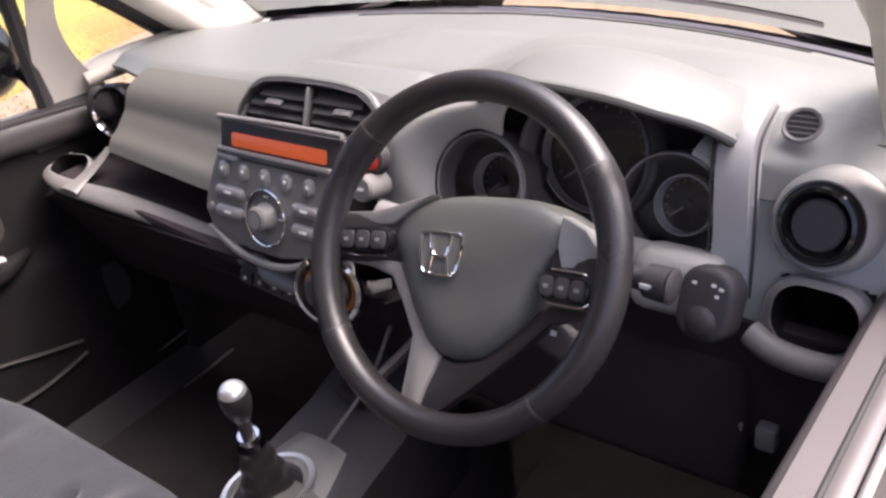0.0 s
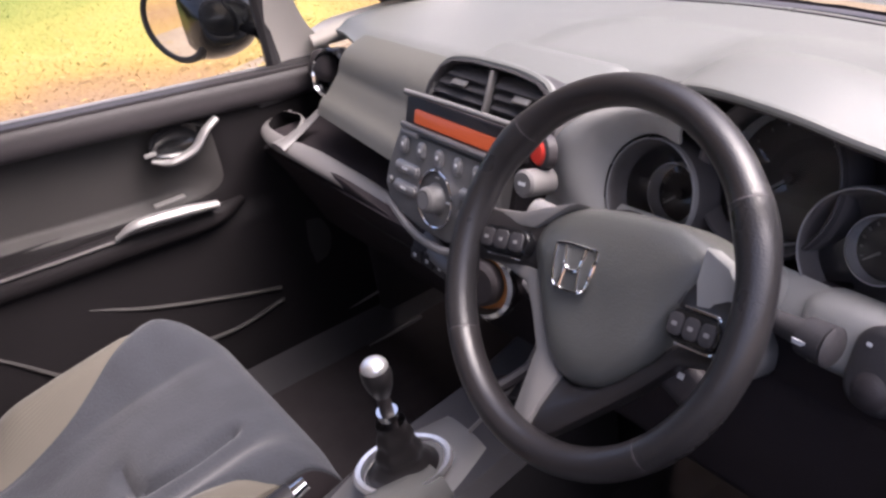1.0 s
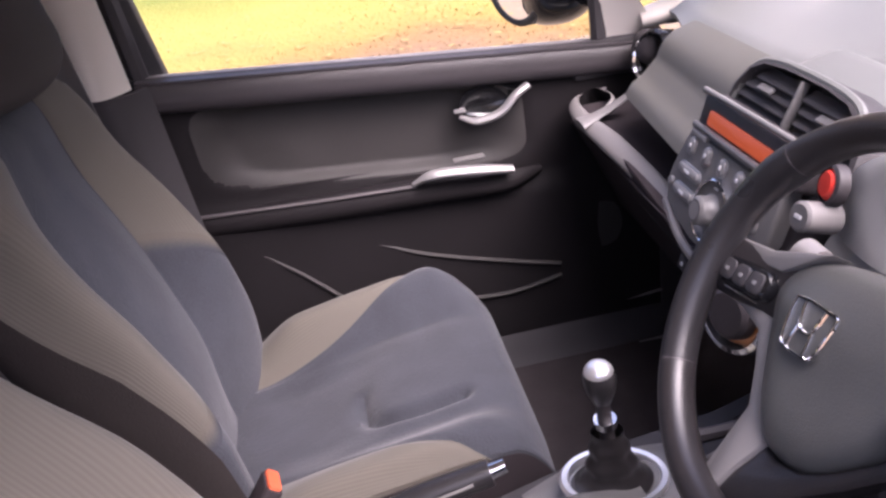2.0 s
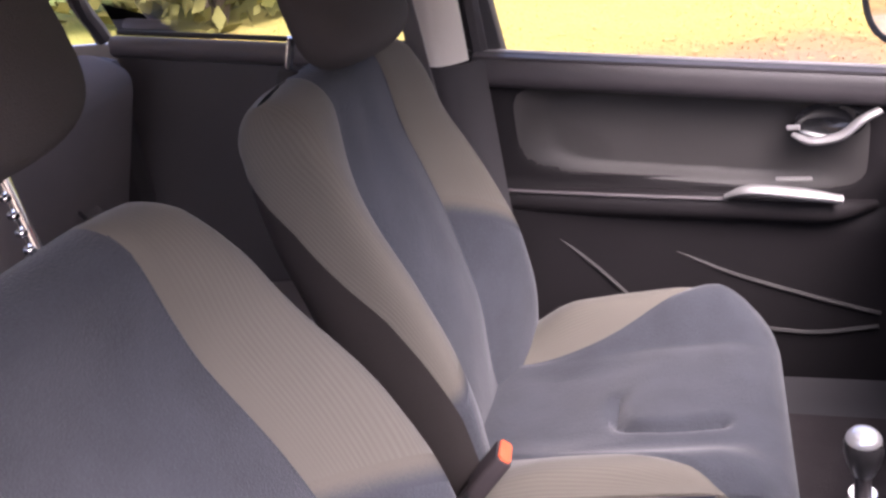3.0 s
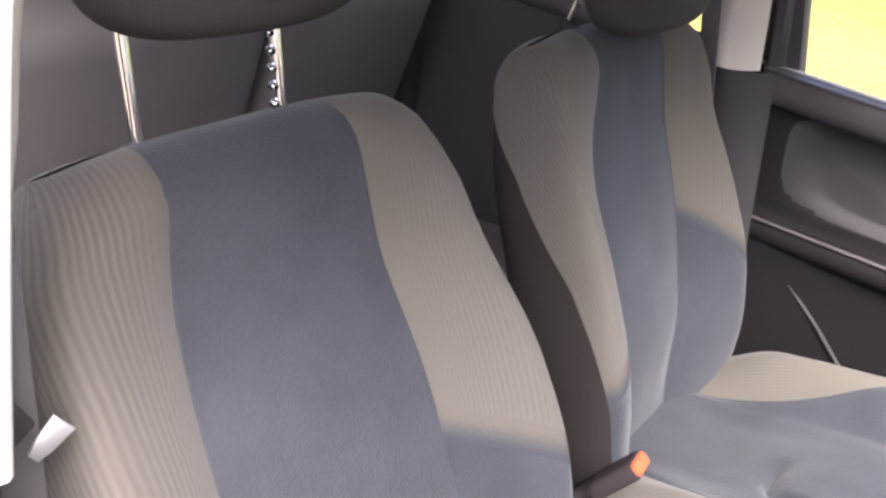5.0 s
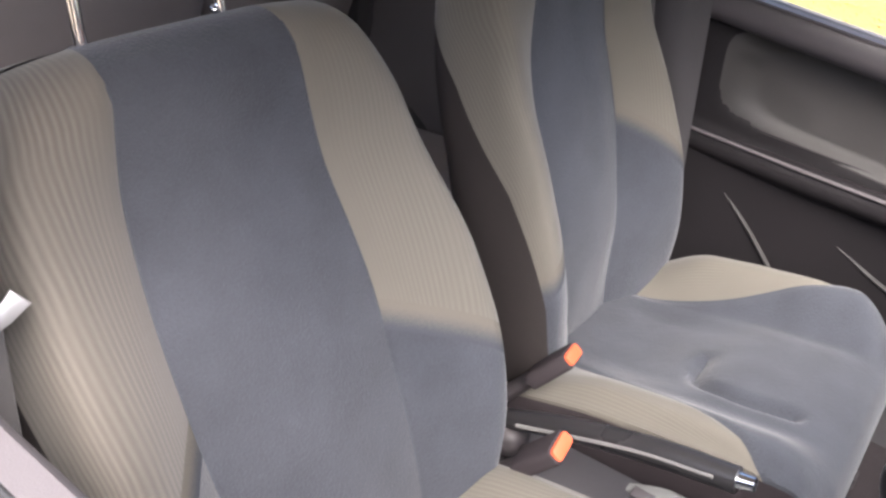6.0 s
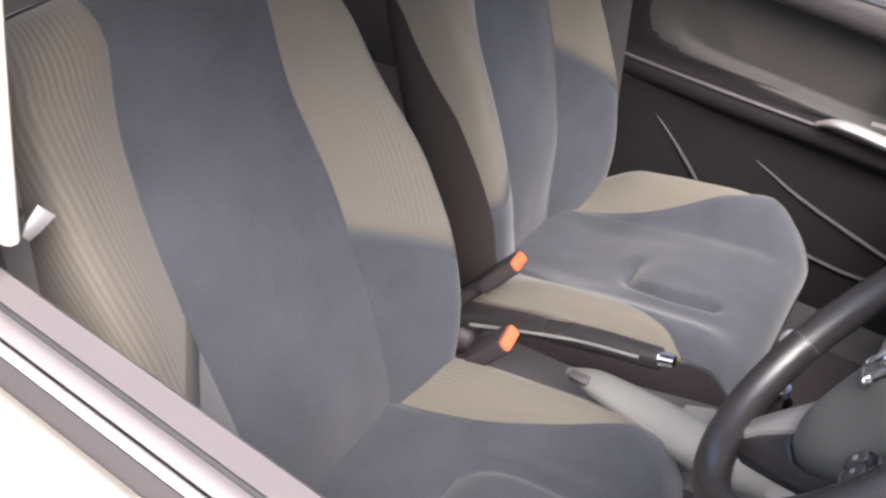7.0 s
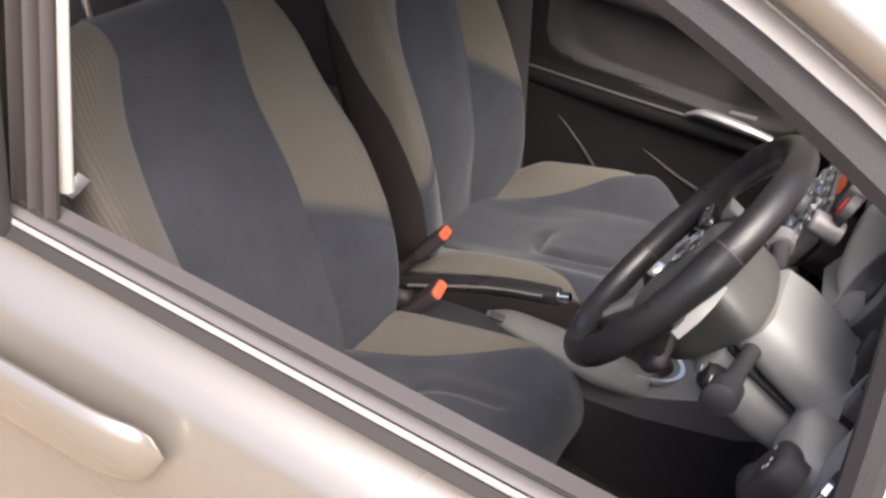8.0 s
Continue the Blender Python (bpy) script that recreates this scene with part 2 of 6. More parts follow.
def grid(fn, nu, nv, close_u=False, bm=None, thick=0.0):
    """A sheet from fn(u, v), both 0 to 1, with metric UVs."""
    out = bmesh.new()
    uvl = out.loops.layers.uv.new("UVMap")
    pts = [[Vector(fn(i / nu, j / nv)) for j in range(nv + 1)] for i in range(nu + 1)]
    rows = [[out.verts.new(p) for p in r] for r in pts]
    du = [0.0]
    mid = nv // 2
    for i in range(nu):
        du.append(du[-1] + (pts[i + 1][mid] - pts[i][mid]).length)
    dv = [0.0]
    mu = nu // 2
    for j in range(nv):
        dv.append(dv[-1] + (pts[mu][j + 1] - pts[mu][j]).length)
    for i in range(nu):
        for j in range(nv):
            f = out.faces.new((rows[i][j], rows[i + 1][j], rows[i + 1][j + 1], rows[i][j + 1]))
            for lp, (a, b) in zip(f.loops, ((i, j), (i + 1, j), (i + 1, j + 1), (i, j + 1))):
                lp[uvl].uv = (du[a], dv[b])
    if thick:
        bmesh.ops.recalc_face_normals(out, faces=out.faces)
        bmesh.ops.solidify(out, geom=out.faces[:], thickness=thick)
    return merge(bm, out)


def loft(rings, cap=True, bm=None):
    out = bmesh.new()
    vs = [[out.verts.new(p) for p in r] for r in rings]
    n = len(vs[0])
    for a, b in zip(vs, vs[1:]):
        for k in range(n):
            out.faces.new((a[k], a[(k + 1) % n], b[(k + 1) % n], b[k]))
    if cap:
        out.faces.new(vs[0][::-1])
        out.faces.new(vs[-1])
    return merge(bm, out)


def curve_points(pts, n):
    """A smooth way through the given points."""
    p = [Vector(q) for q in pts]
    p = [p[0] * 2 - p[1]] + p + [p[-1] * 2 - p[-2]]
    out = []
    for k in range(1, len(p) - 2):
        for i in range(n):
            t = i / n
            a, b, c, d = p[k - 1], p[k], p[k + 1], p[k + 2]
            out.append(0.5 * (2 * b + (c - a) * t + (2 * a - 5 * b + 4 * c - d) * t * t + (3 * b - a - 3 * c + d) * t ** 3))
    return out + [p[-2]]


def tube(pts, r, n=10, smooth=6, flat=1.0, bm=None, up=(0, 0, 1)):
    """A rod along a smooth way; r is one radius or one for each given point; flat squashes it along its up axis."""
    way = curve_points(pts, smooth) if smooth > 1 else [Vector(p) for p in pts]
    rad = np.interp(np.linspace(0, 1, len(way)), np.linspace(0, 1, len(pts)), r if hasattr(r, "__len__") else [r] * len(pts))
    rings = []
    for k, p in enumerate(way):
        d = (way[min(k + 1, len(way) - 1)] - way[max(k - 1, 0)]).normalized()
        side = d.cross(Vector(up))
        side = side.normalized() if side.length > 1e-4 else Vector((1, 0, 0))
        top = side.cross(d).normalized()
        rings.append([p + side * math.cos(a) * rad[k] + top * math.sin(a) * rad[k] * flat for a in [2 * math.pi * i / n for i in range(n)]])
    return loft(rings, True, bm)


def prism(outline, depth, m, bev=0.002, seg=2, bm=None):
    """An outline in x and y, raised along z from 0 to depth, laid by m."""
    out = bmesh.new()
    f = out.faces.new([out.verts.new((x, y, 0)) for x, y in outline])
    got = bmesh.ops.extrude_face_region(out, geom=[f])
    bmesh.ops.translate(out, vec=(0, 0, depth), verts=[g for g in got["geom"] if isinstance(g, bmesh.types.BMVert)])
    bmesh.ops.recalc_face_normals(out, faces=out.faces)
    if bev:
        rim = [e for e in out.edges if all(abs(v.co.z - depth) < 1e-6 for v in e.verts)]
        bmesh.ops.bevel(out, geom=rim, offset=bev, segments=seg, profile=0.5, affect="EDGES")
    out.transform(m)
    return merge(bm, out)


def revolve(profile, m, n=32, bm=None, a0=0.0, a1=360.0):
    """A profile of (radius, height) turned round z, laid by m."""
    out = bmesh.new()
    full = abs(a1 - a0) >= 359.9
    cols = []
    for i in range(n if full else n + 1):
        a = radians(a0 + (a1 - a0) * i / n)
        cols.append([out.verts.new((r * math.cos(a), r * math.sin(a), h)) for r, h in profile])
    for i in range(n):
        p, q = cols[i], cols[(i + 1) % len(cols)]
        for j in range(len(profile) - 1):
            out.faces.new((p[j], q[j], q[j + 1], p[j + 1]))
    out.transform(m)
    bmesh.ops.remove_doubles(out, verts=out.verts, dist=1e-6)
    return merge(bm, out)


def rounded(w, h, r, n=5, cx=0.0, cy=0.0):
    """The outline of a rounded rectangle."""
    out = []
    for sx, sy, a in ((1, 1, 0), (-1, 1, 90), (-1, -1, 180), (1, -1, 270)):
        for i in range(n + 1):
            t = radians(a + 90 * i / n)
            out.append((cx + sx * (w / 2 - r) + r * math.cos(t), cy + sy * (h / 2 - r) + r * math.sin(t)))
    return out


def frame_of(o, normal, up=(0, 0, 1)):
    """A pose whose z looks along normal and whose y is nearest to up."""
    z = Vector(normal).normalized()
    x = Vector(up).cross(z).normalized()
    y = z.cross(x)
    m = Matrix((x, y, z)).transposed().to_4x4()
    m.translation = Vector(o)
    return m


def step(a, b, x):
    t = min(1, max(0, (x - a) / (b - a)))
    return t * t * (3 - 2 * t)


def lerp(a, b, t):
    return a + (b - a) * t


def ip(x, xs, ys):
    return float(np.interp(x, xs, ys))


def smooth_ip(x, pts):
    """A smooth curve through (x, y) points."""
    xs = [p[0] for p in pts]
    ys = [p[1] for p in pts]
    if x <= xs[0]:
        return ys[0]
    if x >= xs[-1]:
        return ys[-1]
    k = max(i for i in range(len(xs) - 1) if xs[i] <= x)
    m = [(ys[min(i + 1, len(ys) - 1)] - ys[max(i - 1, 0)]) / (xs[min(i + 1, len(xs) - 1)] - xs[max(i - 1, 0)]) for i in (k, k + 1)]
    h = xs[k + 1] - xs[k]
    t = (x - xs[k]) / h
    return (2 * t ** 3 - 3 * t ** 2 + 1) * ys[k] + (t ** 3 - 2 * t ** 2 + t) * h * m[0] + (-2 * t ** 3 + 3 * t ** 2) * ys[k + 1] + (t ** 3 - t ** 2) * h * m[1]


def belt_z(y):
    """The height of the window sill, which rises to the rear."""
    return 0.915 - 0.10 * y

# ---- seats ----
# half section of a bolster: share of the way from seam to flank, share of the bulge, depth behind the front
SECTION = [(0.0, 0.0, -0.004), (0.10, 0.12, 0.0), (0.30, 0.45, 0.0), (0.55, 0.82, 0.0), (0.78, 1.04, 0.0), (0.93, 1.02, -0.003), (1.02, 0.72, -0.012), (1.05, 0.2, -0.028), (1.04, 0.0, -0.055), (0.98, 0.0, -0.085), (0.80, 0.0, -0.105), (0.3, 0.0, -0.112)]
KNOTS = (0.40, 0.52, 0.64, 0.78, 0.92, 1.03)


def section(k):
    """The bolster's section at k, 0 at the seam, 1 at the rear."""
    t = k * (len(SECTION) - 1)
    i = min(int(t), len(SECTION) - 2)
    t -= i
    q = [SECTION[max(i - 1, 0)], SECTION[i], SECTION[i + 1], SECTION[min(i + 2, len(SECTION) - 1)]]
    return [0.5 * (2 * b + (c - a) * t + (2 * a - 5 * b + 4 * c - d) * t * t + (3 * b - a - 3 * c + d) * t ** 3) for a, b, c, d in zip(*q)]


CREASE = [(p.x, p.y) for p in curve_points([(-0.02, -0.256, 0), (0.04, -0.256, 0), (0.074, -0.239, 0), (0.088, -0.20, 0), (0.090, -0.15, 0), (0.087, -0.10, 0)], 3)]


def seg_dist(p, a, b):
    """The distance of p from the stretch a to b, in the plane."""
    dx, dy = b[0] - a[0], b[1] - a[1]
    t = min(1, max(0, ((p[0] - a[0]) * dx + (p[1] - a[1]) * dy) / (dx * dx + dy * dy)))
    return math.hypot(p[0] - a[0] - t * dx, p[1] - a[1] - t * dy)


def front_seat(label, cx, front, seam, flank, bulge, tall, cy, cz, lift, far, group):
    """A seat: the backrest's front line, seam and flank half widths and bulge at the knots' heights;
    tall: its top; cy, cz: the cushion's front edge and height; lift: how far the headrest is drawn out."""
    ob = thing("front_seat", label, "car seat", (cx, cy - 0.25, cz - 0.25), group)
    curve = lambda z, ys: smooth_ip(z, list(zip(KNOTS, ys)))
    ahead = Vector((0, math.cos(radians(14)), math.sin(radians(14))))
    along = Vector((0, -ahead.z, ahead.y))
    low, round_r = 0.40, 0.052

    def rolled(v):
        """Height, setback and share of the thickness at v, which passes over the top edge."""
        if v < 0.8:
            return lerp(low, tall - round_r, v / 0.8), 0.0, 1.0
        a = (v - 0.8) / 0.2 * math.pi / 2
        return tall - round_r + round_r * math.sin(a), round_r * (1 - math.cos(a)), max(0.03, math.cos(a)) ** 0.9

    def at(mid, k, v, side):
        """A point: mid is the share of the centre panel, or None for the bolster's k."""
        z, back, tk = rolled(v)
        zc = min(z, 1.03)
        q = max(0.0, (z - (tall - 0.115)) / 0.115)
        wc = curve(zc, seam) * (1 - 0.04 * q)
        wo = curve(zc, flank) * (1 - 0.15 * q ** 3)
        y = curve(zc, front) - max(0, z - 1.03) * 0.25
        if mid is not None:
            x, f = wc * mid, -0.004 + 0.010 * (1 - mid * mid) * step(0.45, 0.60, z) * (1 - step(0.85, 1.0, z))
        else:
            u, h, g = section(k)
            x = wc + (wo - wc) * u
            f = h * curve(zc, bulge) * (1 - 0.7 * q * q) + g * (tk if g < -0.02 else 1)
        z -= 0.026 * q * (x / 0.24) ** 4
        f += 0.0028 * noise.noise((side * x * 14, z * 11, cx * 7)) * (1 if tk > 0.9 else 0)
        return Vector((cx + side * x, y, z)) + ahead * (f - back * (1 if tk > 0.0 else 0))

    ke = 10.5 / 11
    split = lambda k, side: lerp(far[side][0], far[side][1], step(0.0, 0.55, k))

    def seam_k(v):
        """Where the face of the bolster is sewn to the dark side panel."""
        z = rolled(v)[0]
        return ip(z, (0.50, 0.62, 0.78, 0.92, 1.01, 1.07), (0.46, 0.49, 0.58, 0.72, 0.88, ke))

    vz = lambda z: 0.8 * (z - low) / (tall - round_r - low)
    part("backrest", grid(lambda u, v: at(abs(2 * u - 1), 0, v, 1 if u > 0.5 else -1), 24, 40), BLUE_CLOTH, ob, "blue-grey velour centre of the backrest")
    for side in (-1, 1):
        face = lambda u, v: at(None, u * seam_k(v), v, side)
        mid_z = lambda u, d: vz(split(u * 0.5, side) + d)
        part("bolster", grid(lambda u, v: face(u, lerp(mid_z(u, 0.018), 1, v)), 30, 40), RIB if cx > 0 and side > 0 else RIB_FINE, ob, "ribbed beige side bolster")
        part("bolster_blend", grid(lambda u, v: face(u, lerp(mid_z(u, -0.018), mid_z(u, 0.018), v)), 30, 6), MID_CLOTH, ob)
        part("lower_bolster", grid(lambda u, v: face(u, v * mid_z(u, -0.018)), 30, 14), BLUE_CLOTH, ob, "blue-grey lower side bolster")
        part("side_panel", grid(lambda u, v: at(None, lerp(seam_k(v), ke, u), v, side), 16, 40), SIDE_CLOTH, ob, "dark brown-black side panel")
        part("back_panel", grid(lambda u, v: at(None, ke + (1 - ke) * u * 2, v, side) if u < 0.5 else at(None, 1, v, side).lerp(at(None, 1, v, -side), u - 0.5), 10, 20), RIB_FINE, ob, "ribbed beige rear of the backrest")
        part("piping", tube([at(1.0, 0, lerp(0.03, 0.9, i / 14), side) + ahead * 0.0003 for i in range(15)], 0.0012, 6, 2), BLUE_CLOTH, ob)

    # cushion
    prof = [(-0.53, -0.075), (-0.47, -0.065), (-0.40, -0.055), (-0.30, -0.035), (-0.2, -0.018), (-0.1, -0.004), (-0.05, 0.0), (-0.02, -0.012), (-0.002, -0.045), (0.0, -0.09), (-0.012, -0.14)]
    pts = curve_points([(0, y, z) for y, z in prof], 4)

    def seat_at(u, v):
        """u: -1 to 1 across, past which the sides fall; v along."""
        t = v * (len(pts) - 1)
        i = min(int(t), len(pts) - 2)
        p = pts[i].lerp(pts[i + 1], t - i)
        q = abs(u)
        w = 0.245 - 0.012 * step(-0.1, 0.0, p.y) + 0.004
        fade = 1 - step(-0.19, -0.06, p.y)
        plate = step(-0.51, -0.34, p.y) * (1 - step(-0.11, -0.005, p.y))
        rise = ((0.068 if cx < 0 else 0.055) if u * cx > 0 else 0.038) * plate * (step(0.5, 0.82, q) - 0.6 * step(0.86, 1.0, q)) - 0.02 * step(-0.06, 0.0, p.y) * step(0.7, 1.0, q)
        drop = 0.0
        x = u
        if q > 1:
            drop = (q - 1) * 0.28
            x = math.copysign(1 + 0.02 * math.sin((q - 1) * 5), u)
        rel = x * w
        inward = -rel if cx > 0 else rel
        near = min(seg_dist((inward, p.y), a, b) for a, b in zip(CREASE, CREASE[1:]))
        padded = -0.020 * (1 if cx < 0 else 0.4) * step(-0.03, 0.02, inward) * math.exp(-(near / 0.0100) ** 2) + 0.006 * step(-0.27, -0.20, p.y) * (1 - step(0.09, 0.16, abs(rel))) * (1 - step(-0.1, -0.03, p.y))
        sag = -0.014 * math.exp(-((p.y + 0.34) / 0.09) ** 2) * (1 - step(0.3, 0.6, q))
        crease = -0.005 * math.exp(-((q - 0.52 - 0.51 * min(1, v / (0.575 if cx > 0 else 0.51)) ** 3.2) / 0.03) ** 2) * fade + 0.0012 * noise.noise((u * 5, p.y * 16, cx * 9))
        return Vector((cx + x * w, cy + p.y, cz + p.z + rise + padded + sag + crease - drop * (1 if p.z > -0.1 else 0.5)))

    seam_end = 0.575 if cx > 0 else 0.51

    def seam_q(v):
        """Where the bolster's seam runs: outwards to the cushion's front corner."""
        return 0.52 + 0.51 * min(1, v / seam_end) ** 3.2

    part("cushion", grid(lambda u, v: seat_at(lerp(-1, 1, u) * seam_q(v), v), 100, 84), BLUE_CLOTH, ob, "blue-grey velour seat cushion")
    for side in (-1, 1):
        part("cushion_bolster", grid(lambda u, v: seat_at(side * lerp(seam_q(v * seam_end * 0.998), 1.03, u), v * seam_end * 0.998), 22, 48), RIB_FINE, ob, "ribbed beige cushion bolster")
    for side in (-1, 1):
        part("side_cover", grid(lambda u, v: seat_at(side * lerp(1.03, 1.5, u), v * 0.93), 8, 30), FOOT_BLACK, ob, "dark seat side cover")
    part("base", rbox((cx, cy - 0.25, cz - 0.19), (0.40, 0.42, 0.16), 0.02), BLACK, ob)
    for side in (-1, 1):
        part("rail", rbox((cx + side * 0.17, cy - 0.24, cz - 0.262), (0.035, 0.5, 0.03), 0.006), BLACK, ob)

    # headrest on two posts
    gap = 0.079 if lift > 0.05 else 0.074
    foot = Vector((cx + (0.016 if lift > 0.05 else 0.0), curve(1.03, front) - (0.062 if lift > 0.05 else 0.078), tall - (0.031 if lift > 0.05 else 0.022)))
    up = Vector((0, -0.12 if lift > 0.05 else 0.3, 1)).normalized()
    for side in (-1, 1):
        b = foot + Vector((side * gap, 0, 0))
        post = part("headrest_post", tube([b - up * 0.04, b + up * (lift + 0.05)], 0.0058, 12, 1), CHROME, ob, "bright steel headrest post")
        part("collar", revolve([(0.0, 0.010), (0.011, 0.010), (0.0145, 0.006), (0.016, -0.01), (0.0, -0.01)], frame_of(b + up * 0.006, up, (0, 1, 0)), 16), BACK_CLOTH, post)
        if side < 0:
            for i in range(7):
                part("notch", rbox(b + up * (0.022 + i * 0.0165) + Vector((0.007, 0, 0)), (0.009, 0.009, 0.0080), 0.002, 1, (-5, 0, 0)), CHROME, post)
    hc = foot + up * (lift + 0.085) + Vector((0, 0.042, 0))

    def head(u, v):
        a = 2 * math.pi * u
        e = 2.6
        c, s = math.cos(a), math.sin(a)
        px = math.copysign(abs(c) ** (2 / e), c)
        py = math.copysign(abs(s) ** (2 / e), s)
        b = math.pi * (v - 0.5)
        r = max(0.0, math.cos(b)) ** (2 / 3.2)
        z = math.copysign(abs(math.sin(b)) ** (2 / 3.2), math.sin(b))
        return hc + Vector((px * r * 0.142, 0, 0)) + ahead * (py * r * 0.058 + 0.012 - 0.01 * px * px) + along * z * 0.085
    part("headrest", grid(head, 40, 24), BACK_CLOTH, ob, "dark grey cloth headrest")
    return ob


front_seat("blue-grey velour driver's seat with ribbed beige bolsters, headrest raised", 0.341,
           (-0.525, -0.551, -0.598, -0.66, -0.729, -0.750), (0.122, 0.126, 0.132, 0.136, 0.123, 0.112), (0.150, 0.238, 0.270, 0.264, 0.243, 0.222),
           (0.03, 0.049, 0.064, 0.064, 0.044, 0.019), 1.074, -0.135, 0.535, 0.105, {1: (0.735, 0.655), -1: (0.735, 0.655)}, "front seats")
front_seat("blue-grey velour passenger seat with ribbed beige bolsters, headrest down", -0.318,
           (-0.58, -0.600, -0.619, -0.663, -0.712, -0.730), (0.066, 0.072, 0.097, 0.121, 0.118, 0.102), (0.200, 0.240, 0.244, 0.238, 0.230, 0.225),
           (0.03, 0.055, 0.061, 0.057, 0.037, 0.022), 1.088, -0.125, 0.535, 0.012, {1: (0.705, 0.650), -1: (0.790, 0.668)}, "front seats")

# ---- ground and surroundings ----
def meadow(name, bump, rough):
    """Autumn grass: orange-brown beside the track, yellow behind it and greener towards the hedge, with uneven edges."""
    m = mat(name, (0.2, 0.2, 0.05), rough, var=0.3, big=1.2, grain=30, bump=bump, spec=0.1, dist=0.03)
    nt = m.node_tree
    b = nt.nodes["Principled BSDF"]
    geo = nt.nodes.new("ShaderNodeNewGeometry")
    sep = nt.nodes.new("ShaderNodeSeparateXYZ")
    nt.links.new(geo.outputs["Position"], sep.inputs[0])
    patch = nt.nodes.new("ShaderNodeTexNoise")
    patch.inputs["Scale"].default_value = 0.55
    patch.inputs["Detail"].default_value = 5
    nt.links.new(geo.outputs["Position"], patch.inputs["Vector"])
    add = nt.nodes.new("ShaderNodeMath")
    add.operation = "MULTIPLY_ADD"
    add.inputs[1].default_value = 7.0
    nt.links.new(patch.outputs["Fac"], add.inputs[0])
    nt.links.new(sep.outputs["X"], add.inputs[2])
    rng = nt.nodes.new("ShaderNodeMapRange")
    rng.inputs["From Min"].default_value = 0.5
    rng.inputs["From Max"].default_value = -6.5
    nt.links.new(add.outputs[0], rng.inputs["Value"])
    ramp = nt.nodes.new("ShaderNodeValToRGB")
    stops = [(0.0, (0.23, 0.150, 0.090)), (0.14, (0.27, 0.172, 0.070)), (0.24, (0.30, 0.215, 0.068)), (0.38, (0.31, 0.262, 0.075)), (0.54, (0.25, 0.240, 0.062)), (0.72, (0.16, 0.182, 0.046)), (1.0, (0.085, 0.120, 0.034))]
    while len(ramp.color_ramp.elements) < len(stops):
        ramp.color_ramp.elements.new(0.5)
    for e, (p, c) in zip(ramp.color_ramp.elements, stops):
        e.position, e.color = p, (*c, 1)
    nt.links.new(rng.outputs[0], ramp.inputs[0])
    old = b.inputs["Base Color"].links[0].from_node
    blend = nt.nodes.new("ShaderNodeMix")
    blend.data_type, blend.blend_type = "RGBA", "MULTIPLY"
    blend.inputs["Factor"].default_value = 0.5
    nt.links.new(ramp.outputs[0], blend.inputs["A"])
    old.inputs["A"].default_value = (0.62, 0.62, 0.62, 1)
    old.inputs["B"].default_value = (1, 1, 1, 1)
    nt.links.new(old.outputs["Result"], blend.inputs["B"])
    nt.links.new(blend.outputs["Result"], b.inputs["Base Color"])
    return m


GRASS = meadow("autumn_grass", 0.6, 0.95)
LITTER = mat("leaf_litter_ground", (0.22, 0.17, 0.12), 0.95, var=0.4, big=2.2, grain=25, bump=0.5, spec=0.1, dist=0.02, tint=(0.34, 0.27, 0.19))
BLADE = meadow("grass_blades", 0, 0.85)
LEAF = mat("fallen_leaves", (0.34, 0.22, 0.08), 0.8, var=0.4, big=3, grain=10, bump=0, spec=0.2, tint=(0.42, 0.31, 0.11))
FOLIAGE = mat("hedge_leaves", (0.07, 0.09, 0.02), 0.7, var=0.4, big=0.9, grain=8, bump=0, spec=0.25, tint=(0.17, 0.15, 0.035))
BARK = mat("bark", (0.09, 0.07, 0.05), 0.95, var=0.3, big=4, grain=40, bump=0.8, dist=0.02)


def rolling(x, y):
    """The ground's height: level round the car, a low bank to the left."""
    return 0.35 * step(-6, -14, x) + 0.05 * noise.noise((x * 0.3, y * 0.3, 0)) * step(-2.6, -4.0, x)


def sheet():
    out = bmesh.new()
    xs = [-1500, -400, -120, -50] + [-30 + i for i in range(29)] + [-0.5, 1, 3, 6, 12, 30, 120, 400, 1500]
    ys = [-1500, -400, -120, -50] + [-30 + i * 2 for i in range(31)] + [50, 120, 400, 1500]
    g = [[out.verts.new((x, y, rolling(x, y))) for y in ys] for x in xs]
    for i in range(len(xs) - 1):
        for j in range(len(ys) - 1):
            out.faces.new((g[i][j], g[i + 1][j], g[i + 1][j + 1], g[i][j + 1]))
    return out


ground = tagged(part("ground", sheet(), GRASS), "yellow-green autumn grass with fallen leaves", "ground", kind="structure")
# Carried on unseen to x 16, to keep yellow grass bounce off the paint.
track = tagged(part("pavement", grid(lambda u, v: (lerp(-4.1 + 0.25 * math.sin(v * 90), 16, u), lerp(-40, 40, v), 0.012 + 0.006 * math.sin(v * 60 + u * 5)), 8, 200, thick=0.02), LITTER),
               "brown leaf-strewn hard ground beside the car", "pavement", kind="structure")
rnd = random.Random(5)


def blades():
    out = bmesh.new()
    for _ in range(40000):
        x, y = -3.2 - 9 * rnd.random() ** 1.6, rnd.uniform(-7, 7)
        z, h, a = rolling(x, y), rnd.uniform(0.008, 0.022), rnd.uniform(0, 6.28)
        w = rnd.uniform(0.003, 0.007)
        dx, dy = math.cos(a) * w, math.sin(a) * w
        lx, ly = rnd.uniform(-0.02, 0.02), rnd.uniform(-0.02, 0.02)
        v = [out.verts.new(p) for p in ((x - dx, y - dy, z), (x + dx, y + dy, z), (x + lx, y + ly, z + h))]
        out.faces.new(v)
    return out


